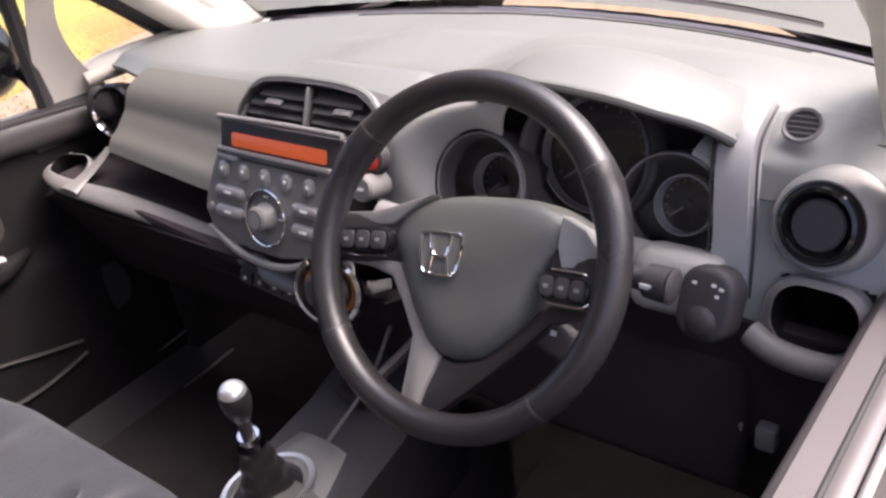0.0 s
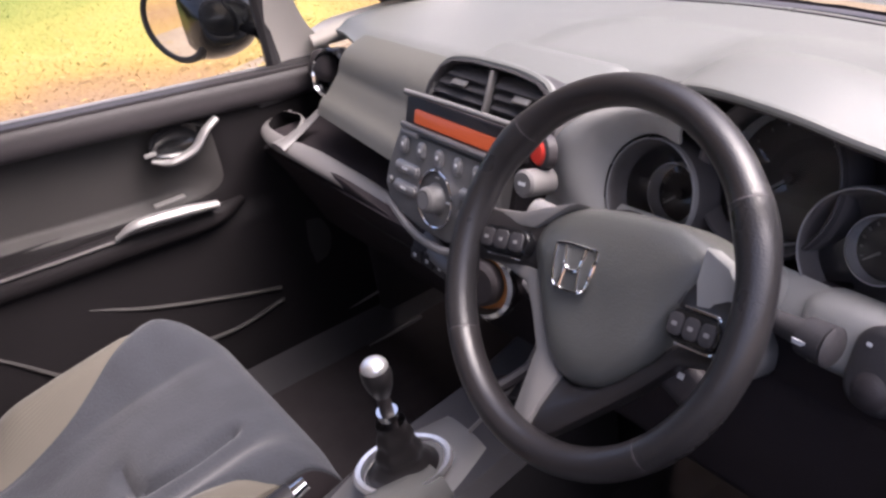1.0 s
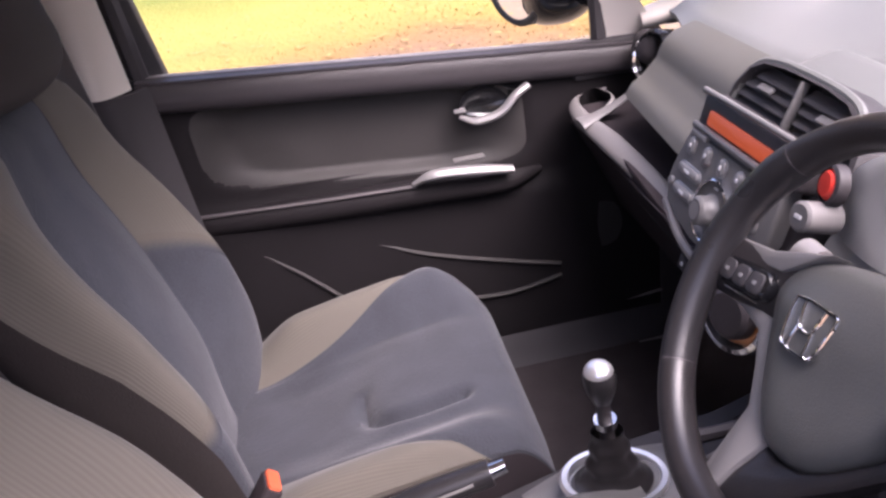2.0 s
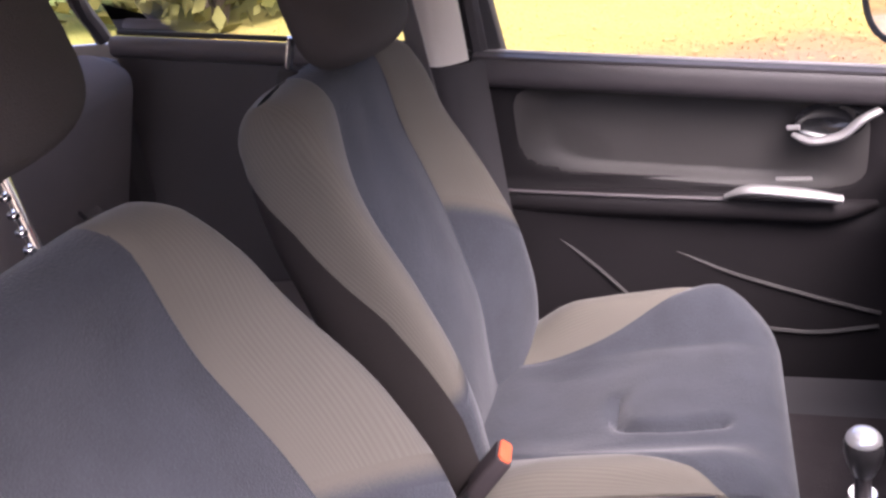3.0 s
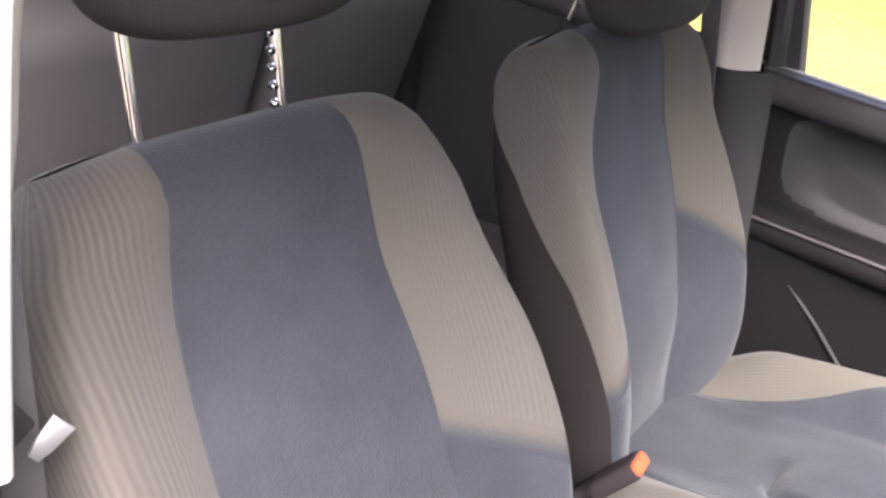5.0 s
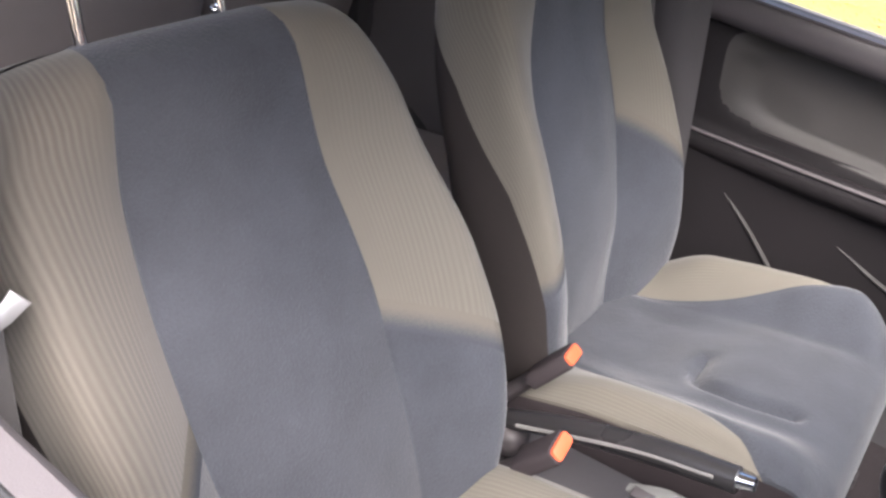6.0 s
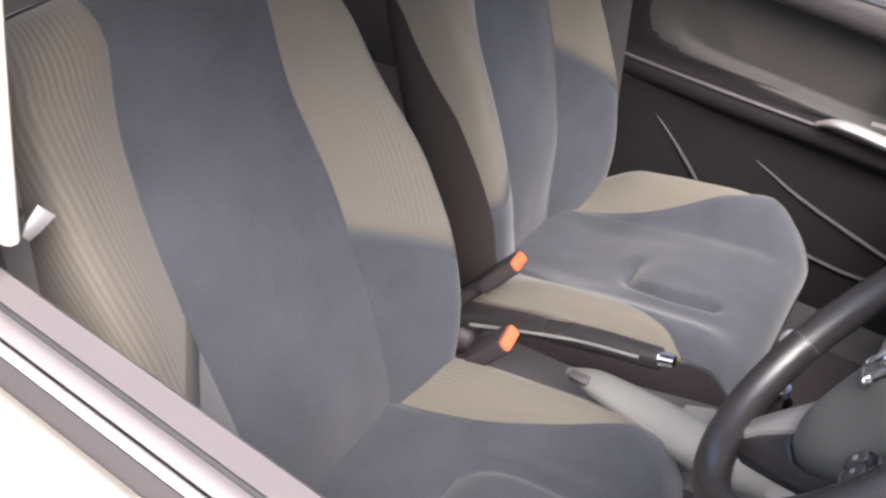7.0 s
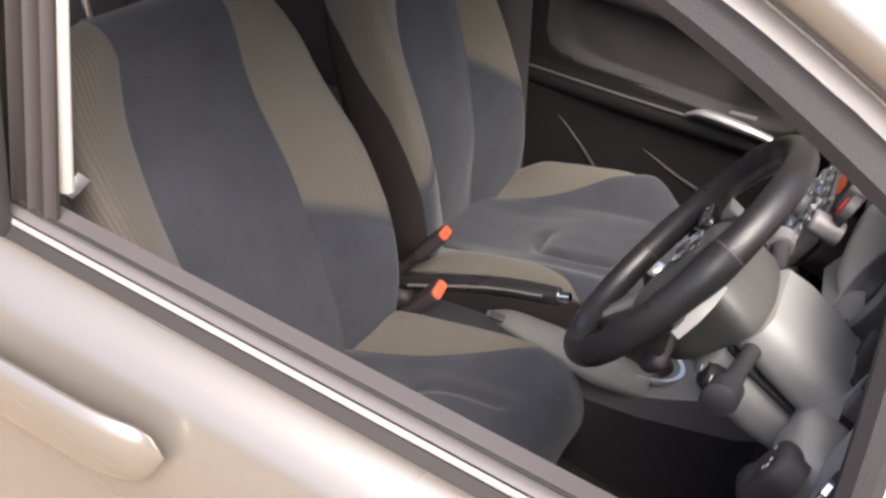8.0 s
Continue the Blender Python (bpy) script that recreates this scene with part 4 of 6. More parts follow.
    # door mirror
    mir = part("mirror", grid(lambda u, v: S(0.915 + 0.125 * math.cos(6.2832 * u) * max(0.0, math.sin(math.pi * v)) ** 0.4, 0.150 - 0.072 * math.cos(3.1416 * v), 0.985 + 0.092 * math.sin(6.2832 * u) * max(0.0, math.sin(math.pi * v)) ** 0.4), 32, 16), GLOSS_BLACK, ob, "dark door mirror housing")
    face_m = frame_of(S(0.915, 0.070, 0.985), (-side * 0.32, -1, 0.02)) @ Matrix.Diagonal((1.25, 1.0, 1, 1))
    part("mirror_rim", revolve([(0.068, -0.004), (0.071, 0.004), (0.078, 0.005), (0.084, -0.002), (0.085, -0.03)], face_m, 36), RUBBER, mir, "black mirror rim")
    part("mirror_glass", revolve([(0, 0), (0.070, 0.0)], face_m, 36), MIRROR, mir)
    part("mirror_arm", tube([S(0.75, 0.20, 0.92), S(0.80, 0.21, 0.935), S(0.86, 0.215, 0.96)], 0.02, 8, 4), GLOSS_BLACK, mir)
    return ob


front_door(-1, "dark passenger door card with silver pull, window closed", True)
front_door(1, "champagne driver's door with its window wound down", False)


def rear_door(side):
    ob = thing("rear_door", "dark rear door card with grey window sill", "car door", (side * 0.75, -1.1, 0.25), "rear doors")
    S = lambda x, y, z: Vector((side * x, y, z))
    part("trim_panel", grid(lambda u, v: S(0.712 - 0.02 * (1 - step(0.4, 0.6, v)), lerp(-1.42, -0.76, u), lerp(0.30, belt_z(lerp(-1.42, -0.76, u)) - 0.02, v)), 12, 16, thick=0.008), REAR_DOOR, ob)
    part("sill_trim", tube([S(0.705, y, belt_z(y) - 0.018) for y in (-1.42, -1.1, -0.76)], 0.022, 10, 4), SILL_TRIM, ob, "grey window sill trim")
    part("seal", tube([S(0.728, y, belt_z(y) + 0.006) for y in (-1.42, -1.1, -0.74)], 0.006, 6, 4), RUBBER, ob)
    part("outer_skin", grid(lambda u, v: S(0.78 + 0.06 * math.sin(u * 2.2), lerp(-1.44, -0.73, v), belt_z(lerp(-1.44, -0.73, v)) - 0.02 - 0.62 * u), 12, 12, thick=0.006), PAINT, ob)
    part("window_frame", tube([S(0.73, -0.745, belt_z(-0.74)), S(0.64, -0.77, 1.37), S(0.62, -1.2, 1.39), S(0.66, -1.44, 1.2), S(0.73, -1.46, 1.05)], 0.018, 8, 5), DARK, ob)
    part("pane", grid(lambda u, v: S(lerp(0.735, 0.64, v), lerp(-0.75, -1.42, u), lerp(belt_z(lerp(-0.75, -1.42, u)), 1.37 - 0.12 * step(0.7, 1, u), v)), 6, 6), GLASS, ob).visible_shadow = False


rear_door(-1)
rear_door(1)

# ---- rear bench ----
bench = thing("rear_bench", "dark grey cloth rear bench seat", "rear seat", (0, -1.3, 0.3))
part("cushion", rbox((0, -1.16, 0.46), (1.26, 0.50, 0.18), 0.05, 4, (4, 0, 0)), REAR_CLOTH, bench)
for x0, w in ((-0.40, 0.44), (0.22, 0.80)):
    part("backrest", rbox((x0, -1.46, 0.78), (w, 0.14, 0.56), 0.05, 4, (-20, 0, 0)), REAR_CLOTH, bench, "dark grey cloth rear backrest")
for x0 in (-0.37, 0.0, 0.37):
    part("headrest", rbox((x0, -1.58, 1.08), (0.25, 0.09, 0.11), 0.03, 3, (-15, 0, 0)), REAR_CLOTH, bench)
rear_belt = thing("rear_seat_belt", "grey rear seat belt strap over the backrest", "seat belt", (-0.42, -1.38, 0.9))
part("strap", grid(lambda u, v: Vector((lerp(-0.50, -0.36, v) + lerp(-0.024, 0.024, u), lerp(-1.31, -1.52, v), lerp(0.62, 1.06, v))), 2, 12, thick=0.003), BELT, rear_belt)
part("strap_edge", tube([(-0.47, -1.30, 0.62), (-0.33, -1.51, 1.06)], 0.004, 6, 2), DARK_BELT, rear_belt)
part("parcel_shelf", rbox((0, -1.68, 0.98), (1.2, 0.3, 0.02), 0.005), DARK, shell)

# ---- dashboard ----
dash = thing("dashboard", "grained grey dashboard with black lower half and light grey shelf lip", "dashboard", (0, 0.4, 0.5))


def top_at(u, v):
    """The pad from the screen's foot (v 0) to its rear edge (v 1)."""
    x = lerp(-0.655, 0.655, u)
    f = scuttle(u) + Vector((0, -0.015, -0.004))
    ry = 0.262 + 0.03 * step(-0.05, 0.2, x) + 0.03 * step(-0.5, -0.65, x)
    rz = 0.957 + 0.03 * step(-0.2, -0.05, x) + 0.008 * step(0.1, 0.3, x)
    y = lerp(f.y, ry, v)
    z = lerp(f.z, rz, v) + 0.018 * math.sin(v * 3.14) - 0.012 * step(0.9, 1.0, v)
    hood = math.exp(-((x - 0.355) / 0.19) ** 6) * step(0.35, 0.78, v)
    z += 0.030 * hood
    z += 0.012 * step(0.45, 0.62, v) * math.exp(-((x + 0.02) / 0.2) ** 4)
    return Vector((x, y, z))


part("top_pad", grid(top_at, 72, 40, thick=0.01), DASH_TOP, dash, "pale sheen grey dash top")
part("demister_slot", grid(lambda u, v: top_at(lerp(0.2, 0.86, u), lerp(0.06, 0.085, v)) + Vector((0, 0, 0.002)), 40, 2, thick=0.003), BLACK, dash, "long black demister slot")
part("demister_rib", grid(lambda u, v: top_at(0.5 + 0.01 * u, lerp(0.055, 0.09, v)) + Vector((0, 0, 0.004)), 1, 2, thick=0.003), DASH_TOP, dash)

# passenger side: slanted upper lid, dark open shelf, lip
def lid(u, v):
    """A dished lid that rolls over from the pad and overhangs the shelf."""
    low = lerp(0.868, 0.842, u)
    y = lerp(0.286, 0.150 - 0.012 * u, v) - 0.016 * math.sin(math.pi * min(1, v * 1.6)) + 0.010 * math.sin(math.pi * v)
    return Vector((lerp(-0.530 + 0.022 * v, -0.168, u), y, lerp(0.955, low, v) + 0.014 * math.sin(math.pi * min(1, v * 1.25)) - 0.012 * max(0, v - 0.93) / 0.07))


part("upper_lid", grid(lid, 24, 24, thick=0.018), LID_SHADED, dash, "grained grey upper glovebox lid, shade put into its colour")
part("shelf_back", rbox((-0.36, 0.285, 0.83), (0.62, 0.03, 0.16), 0.006), BLACK, dash)
part("shelf_floor", rbox((-0.36, 0.20, 0.765), (0.56, 0.18, 0.02), 0.006, 2, (0, 7, 0)), FOOT_BLACK, dash)


LIP = [(-0.700, 0.165, 0.812), (-0.672, 0.098, 0.812), (-0.60, 0.080, 0.806), (-0.48, 0.098, 0.790), (-0.34, 0.112, 0.772), (-0.20, 0.112, 0.757), (-0.06, 0.075, 0.760), (0.06, 0.07, 0.772), (0.13, 0.10, 0.79)]
part("shelf_lip", tube([(x, y + 0.016, z - 0.004) for x, y, z in LIP], [0.005, 0.009, 0.014, 0.019, 0.018, 0.016, 0.014, 0.011, 0.008], 16, 8, 0.42, up=(0, -0.60, 0.80)), LIGHT_TRIM, dash, "light grey curved shelf lip")
# cup holders at both ends, with light rims
def cup(x, y, z, w, name, open_to, brim=0.020):
    m = frame_of((x, y, z), open_to)
    ring = lambda ww, hh, rr, h: [m @ Vector((p, q, h)) for p, q in rounded(ww, hh, rr, 7)]
    ob = part(name, loft([ring(w + brim, 0.056 + brim, 0.032, -0.012), ring(w + brim, 0.056 + brim, 0.032, -0.002), ring(w + 0.8 * brim, 0.056 + 0.85 * brim, 0.031, 0.15 * brim), ring(w + 0.25 * brim, 0.064, 0.028, 0.3 * brim), ring(w, 0.060, 0.026, 0.4 * brim), ring(w, 0.060, 0.026, 0.004)], False), LIGHT_TRIM, dash, "light grey cup holder rim")
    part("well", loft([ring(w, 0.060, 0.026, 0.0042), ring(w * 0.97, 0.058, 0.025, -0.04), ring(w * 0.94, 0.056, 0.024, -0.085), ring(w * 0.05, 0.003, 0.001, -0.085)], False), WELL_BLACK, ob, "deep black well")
    return ob


cup(-0.622, 0.130, 0.812, 0.082, "cup_holder", (0.1, -0.45, 0.88), 0.010)
part("cup_bridge", tube([(-0.562, 0.085, 0.800), (-0.562, 0.115, 0.809), (-0.560, 0.150, 0.824), (-0.556, 0.180, 0.842)], [0.026, 0.016, 0.012, 0.009], 12, 4, 0.28, up=(0, -0.6, 0.8)), LIGHT_TRIM, dash)
# left side vent
lv = frame_of((-0.598, 0.232, 0.885), (0.25, -1, 0.35))
sv = part("side_vent", revolve([(0.0, -0.02), (0.030, -0.015), (0.038, 0.0), (0.044, 0.005), (0.049, 0.0), (0.051, -0.03)], lv, 36), GLOSS_BLACK, dash, "black round side vent")
part("chrome_arc", revolve([(0.039, 0.002), (0.042, 0.006), (0.045, 0.005)], lv, 20, a0=150, a1=270), CHROME, sv)
part("end_pad", rbox((-0.640, 0.27, 0.880), (0.07, 0.10, 0.06), 0.02, 3, (-25, 0, 10)), BLACK, dash)
def lower_at(u, v):
    """The black lower half: it starts under the shelf lip and, beside the column, behind the grey face."""
    x = lerp(-0.70, 0.70, u)
    k = step(0.12, 0.20, x)
    return Vector((x, ip(v, (0, 0.25, 0.6, 1), (0.125 + 0.060 * k, 0.16 + 0.020 * k, 0.22, 0.40)), ip(v, (0, 0.25, 0.6, 1), (0.765 + 0.065 * k, 0.70, 0.56, 0.43))))


part("lower_dash", grid(lower_at, 60, 16, thick=0.02), FOOT_BLACK, dash, "black lower dash")
part("glovebox_seam", tube([(-0.62, 0.150, 0.69), (-0.40, 0.146, 0.682), (-0.20, 0.146, 0.68)], 0.002, 6, 3), RUBBER, dash)
part("dash_core", rbox((0.0, 0.42, 0.80), (1.30, 0.22, 0.24), 0.03), BLACK, dash)

# centre stack
stack = thing("centre_stack", "grey audio panel with amber display and large round knob", "car audio", (-0.04, 0.15, 0.8))
PN = Vector((0, -0.955, 0.30)).normalized()
PC = Vector((-0.045, 0.092, 0.872))
PM = frame_of(PC, PN)
outline = [(-0.104, 0.068), (-0.116, 0.041), (-0.130, 0.0), (-0.133, -0.025), (-0.120, -0.045), (-0.09, -0.058), (-0.04, -0.067), (0.02, -0.068), (0.07, -0.058), (0.10, -0.038), (0.118, 0.0), (0.122, 0.068)]
part("panel", prism(outline, 0.02, PM @ Matrix.Translation((0, 0, -0.02)), 0.006, 3), PANEL_GREY, stack, "dark grey audio fascia")
part("body", prism([(x * 1.04, y * 1.02 - 0.002) for x, y in outline], 0.16, PM @ Matrix.Translation((0, 0, -0.185)), 0.004), BLACK, stack)
part("display_hood", prism(rounded(0.236, 0.044, 0.008, cy=0.086), 0.026, PM @ Matrix.Translation((0.018, 0, -0.028)), 0.004), BLACK, stack, "black display surround")
part("hood_bar", tube([PM @ Vector((-0.10, 0.110, 0.0)), PM @ Vector((0.02, 0.113, 0.002)), PM @ Vector((0.13, 0.113, 0.0))], 0.0040, 10, 4), PANEL_GREY, stack, "grey bar over the display")
part("display", prism(rounded(0.176, 0.0185, 0.003, cy=0.082), 0.004, PM @ Matrix.Translation((0.015, 0, -0.003)), 0.001), LCD, stack, "amber lit display")
part("strip", prism(rounded(0.215, 0.008, 0.003, cy=0.066), 0.006, PM @ Matrix.Translation((0.006, 0, -0.001)), 0.003), LIGHT_TRIM, stack, "light grey strip")
part("disc_slot", prism(rounded(0.14, 0.003, 0.0012, cy=0.0575, cx=0.018), 0.003, PM, 0.0008), RUBBER, stack)
part("small_button", prism(rounded(0.04, 0.008, 0.003, cy=0.057, cx=-0.078), 0.004, PM, 0.0015), BUTTON, stack)
for i in range(5):
    x = -0.089 + i * 0.0412
    part("button_bezel", prism(rounded(0.0195, 0.0245, 0.0092, cy=0.039, cx=x), 0.0022, PM, 0.0008), SILVER, stack, "thin silver bezel")
    b = part("preset_button", prism(rounded(0.016, 0.021, 0.0075, cy=0.039, cx=x), 0.005, PM, 0.002), BUTTON, stack, "oval preset button")
    part("mark", prism(rounded(0.005, 0.006, 0.002, cy=0.040, cx=x), 0.0015, PM @ Matrix.Translation((0, 0, 0.0045)), 0.0004), WHITE_INK, b)
for x, w in ((-0.077, 0.054), (0.070, 0.046)):
    for y in (0.008, -0.020):
        part("button_bezel", prism(rounded(w + 0.004, 0.017, 0.008, cy=y, cx=x), 0.0022, PM, 0.0008), SILVER, stack, "thin silver bezel")
        b = part("rocker_button", prism(rounded(w, 0.013, 0.006, cy=y, cx=x), 0.006, PM, 0.003), BUTTON, stack, "wide rocker button")
        part("mark", prism(rounded(0.014, 0.004, 0.001, cy=y, cx=x), 0.0012, PM @ Matrix.Translation((0, 0, 0.0055)), 0.0003), WHITE_INK, b)
part("power_button", revolve([(0, 0.004), (0.005, 0.004), (0.006, 0)], PM @ Matrix.Translation((-0.117, -0.018, 0)), 16), BUTTON, stack)
KM = PM @ Matrix.Translation((-0.002, -0.014, 0))
part("knob_ring", revolve([(0.0395, 0.0), (0.0395, 0.006), (0.038, 0.0075), (0.0365, 0.006), (0.0365, 0.0)], KM, 40), CHROME, stack, "chrome ring round the volume knob")
part("knob_base", revolve([(0.0, 0.003), (0.0355, 0.002)], KM, 40), PANEL_GREY, stack)
part("knob", revolve([(0.0, 0.024), (0.014, 0.024), (0.0175, 0.021), (0.0185, 0.008), (0.022, 0.003)], KM, 32), PANEL_GREY, stack, "grey volume knob")
part("knob_face", revolve([(0.0, 0.0246), (0.0115, 0.0246)], KM, 24), SILVER, stack)
for a in (5, 175, 90):
    part("mark", rbox(KM @ Vector((0.029 * math.cos(radians(a)), 0.029 * math.sin(radians(a)), 0.004)), (0.008, 0.002, 0.0015), 0, 1), WHITE_INK, stack)
part("foot_trim", tube([PM @ Vector((-0.125, -0.050, -0.004)), PM @ Vector((-0.05, -0.076, 0.0)), PM @ Vector((0.03, -0.078, 0.0)), PM @ Vector((0.1, -0.05, -0.004))], 0.006, 8, 6), LIGHT_TRIM, stack)
sw = thing("switch_row", "black switch row with small white marks under the shelf lip", "switch panel", (-0.09, 0.11, 0.75))
part("panel", rbox((-0.085, 0.105, 0.735), (0.13, 0.03, 0.032), 0.006, 2, (-15, 6, 0)), BLACK, sw)
for i in range(4):
    k = part("switch", rbox((-0.132 + i * 0.031, 0.0885, 0.741), (0.025, 0.006, 0.02), 0.003, 2, (-15, 6, 0)), DARK, sw)
    part("mark", rbox((-0.132 + i * 0.031, 0.0848, 0.742), (0.006, 0.001, 0.005), 0, 1, (-15, 0, 0)), WHITE_INK, k)
climate = thing("climate_knob", "round climate knob with a wide chrome ring", "control knob", (0.085, 0.06, 0.79))
CM = frame_of((0.078, 0.060, 0.797), (0.30, -0.93, 0.22))
part("ring", revolve([(0.046, -0.03), (0.050, 0.0), (0.047, 0.010), (0.041, 0.012), (0.036, 0.004)], CM, 40), CHROME, climate, "bright chrome ring")
part("face", revolve([(0, 0.004), (0.036, 0.003)], CM, 32), AMBER, climate, "amber tinted dial face")
part("knob", revolve([(0, 0.020), (0.024, 0.020), (0.029, 0.016), (0.031, 0.003)], CM, 28), BLACK, climate)

# centre vents under an arched brow
vent = thing("centre_vent", "black twin centre air vent with slats under an arched brow", "air vent", (-0.01, 0.18, 0.97))
VN = Vector((0, -0.9, 0.43)).normalized()
VM = frame_of((-0.012, 0.165, 0.987), VN)
arch = [(-0.128, -0.030), (-0.124, -0.008), (-0.108, 0.016), (-0.085, 0.028), (-0.04, 0.033), (0.04, 0.033), (0.085, 0.028), (0.108, 0.016), (0.124, -0.008), (0.128, -0.030)]
part("housing", loft([[VM @ Vector((x * s, y * s + dy, z)) for x, y in arch] for s, dy, z in ((1.08, 0.002, -0.09), (1.08, 0.002, -0.012), (1.05, 0.001, 0.0), (1.0, 0, 0.002), (0.97, 0, -0.004), (0.95, 0, -0.05))]), DARK, vent, "dark arched vent housing")
for x0, w in ((-0.063, 0.112), (0.063, 0.112)):
    for i in range(4):
        y = -0.023 + i * 0.0135
        ww = w - (0.026 if i == 3 else 0.008 if i == 2 else 0)
        part("slat", rbox(VM @ Vector((x0 - math.copysign(0.5 * (w - ww), x0), y, -0.008)), (ww, 0.020, 0.0022), 0.0009, 1, (30, 0, 0)), DARK, vent)
    part("vent_tab", rbox(VM @ Vector((x0, 0.003, -0.001)), (0.030, 0.010, 0.004), 0.0015, 2, (25, 0, 0)), PANEL_GREY, vent, "small grey vent tab")
part("divider", rbox(VM @ Vector((0, 0.0, -0.002)), (0.0045, 0.012, 0.058), 0.0018, 2, (-26, 0, 0)), PANEL_GREY, vent)
part("brow", tube([VM @ Vector((x, y + 0.004, -0.006)) for x, y in arch], 0.006, 8, 4), DASH_TOP, vent)
part("saddle", rbox((-0.012, 0.245, 0.955), (0.262, 0.14, 0.085), 0.03, 4, (12, 0, 0)), DASH_TOP, vent, "grey pod behind the vents")

# hazard switch
hz = thing("hazard_switch", "red hazard warning button on the binnacle's edge", "switch", (0.12, 0.13, 0.93))
HM = frame_of((0.126, 0.128, 0.957), (-0.15, -0.95, 0.3))
part("bezel", revolve([(0.0, -0.01), (0.021, -0.01), (0.021, 0.002), (0.017, 0.004)], HM, 24), BLACK, hz)
part("button", revolve([(0, 0.007), (0.012, 0.006), (0.016, 0.002), (0.017, -0.004)], HM, 24), RED, hz)

trip = thing("trip_knob", "round grey trip knob with a pale face beside the gauges", "control knob", (0.13, 0.12, 0.9))
TM = frame_of((0.131, 0.104, 0.929), (0.1, -0.95, 0.3))
part("barrel", revolve([(0.0, 0.012), (0.013, 0.012), (0.016, 0.009), (0.0165, -0.03)], TM, 28), LIGHT_TRIM, trip)
part("face", revolve([(0.0, 0.0125), (0.0115, 0.0125)], TM, 24), PANEL_GREY, trip)
part("mark", prism(rounded(0.010, 0.004, 0.001), 0.001, TM @ Matrix.Translation((0, 0, 0.0125)), 0), WHITE_INK, trip)

# ---- instrument binnacle ----
cluster = thing("instrument_cluster", "three deep round gauges with chrome rims in a black binnacle", "instrument cluster", (0.34, 0.2, 0.9))
GN = Vector((0, -0.93, 0.37)).normalized()


def gauge(x, y, z, r, deep, inner, rim_look, label):
    """A cone that narrows to a bright ring round the sunken dial."""
    m = frame_of((x, y, z), GN)
    g = part("gauge", revolve([(r * 1.07, -deep), (r * 1.07, -0.006), (r * 1.045, 0.002), (r * 1.01, 0.004), (r * 0.975, 0.001), (r * 0.955, -0.006), (r * 0.90, -deep * 0.4), (r * (inner + 0.03), -deep * 0.88)], m, 56), GAUGE_CONE, cluster, label)
    part("outer_rim", revolve([(r * 1.0, 0.0035), (r * 1.018, 0.0055), (r * 1.04, 0.0045), (r * 1.06, -0.002)], m, 56), rim_look, g, "thin outer rim")
    part("rim", revolve([(r * (inner + 0.05), -deep * 0.86), (r * (inner + 0.035), -deep * 0.60), (r * (inner + 0.004), -deep * 0.58), (r * (inner - 0.02), -deep * 0.88)], m, 48), RING_GLEAM, g, "bright inner gauge rim")
    part("face", revolve([(0, -deep * 0.93), (r * (inner + 0.02), -deep * 0.92)], m, 40), DIAL, g)
    for a in range(-120, 121, 20):
        t = radians(90 - a)
        part("tick", rbox(m @ Vector((r * inner * 0.84 * math.cos(t), r * inner * 0.84 * math.sin(t), -deep * 0.91)), (0.0012, 0.0015, 0.0035), 0, 1, (-22, a, 0)), BUTTON, g)
    nd = m @ Matrix.Translation((0, 0, -deep * 0.86)) @ pose(0, 0, 0, 0, 0, 130)
    part("needle", prism([(-0.0018, -0.004), (0.0018, -0.004), (0.0006, r * inner * 0.8), (-0.0006, r * inner * 0.8)], 0.0015, nd, 0), BUTTON, g)
    part("needle_hub", revolve([(0.0, 0.005), (0.005, 0.0045), (0.0065, 0.0)], nd, 16), BLACK, g)
    part("lens", revolve([(0, -deep * 0.30), (r * inner, -deep * 0.32), (r * 0.92, -deep * 0.36)], m, 36), METER_GLASS, g).visible_shadow = False


gauge(0.246, 0.176, 0.922, 0.058, 0.060, 0.56, BUTTON, "deep left gauge tube")
gauge(0.362, 0.214, 0.960, 0.077, 0.048, 0.84, DARK, "large middle speedometer")
gauge(0.473, 0.196, 0.926, 0.056, 0.060, 0.56, BUTTON, "deep right gauge tube")
gr = 0.056
part("surround", revolve([(gr * 1.05, -0.003), (gr * 1.08, 0.006), (gr * 1.17, 0.006), (gr * 1.34, -0.002), (gr * 1.48, -0.012), (gr * 1.52, -0.04)], frame_of((0.473, 0.196, 0.926), GN), 44, a0=-80, a1=75), SOFT_GREY, cluster, "light grey gauge surround")
part("binnacle_back", rbox((0.365, 0.285, 0.925), (0.34, 0.03, 0.15), 0.01, 2, (-22, 0, 0)), FOOT_BLACK, cluster)
part("binnacle_floor", rbox((0.362, 0.195, 0.872), (0.20, 0.07, 0.02), 0.006, 2, (-14, 0, 0)), FOOT_BLACK, cluster)

LIP_X = [0.222, 0.252, 0.282, 0.315, 0.36, 0.42, 0.47, 0.505, 0.532]
LIP_Z = [0.998, 1.028, 1.050, 1.060, 1.062, 1.055, 1.040, 1.027, 1.008]


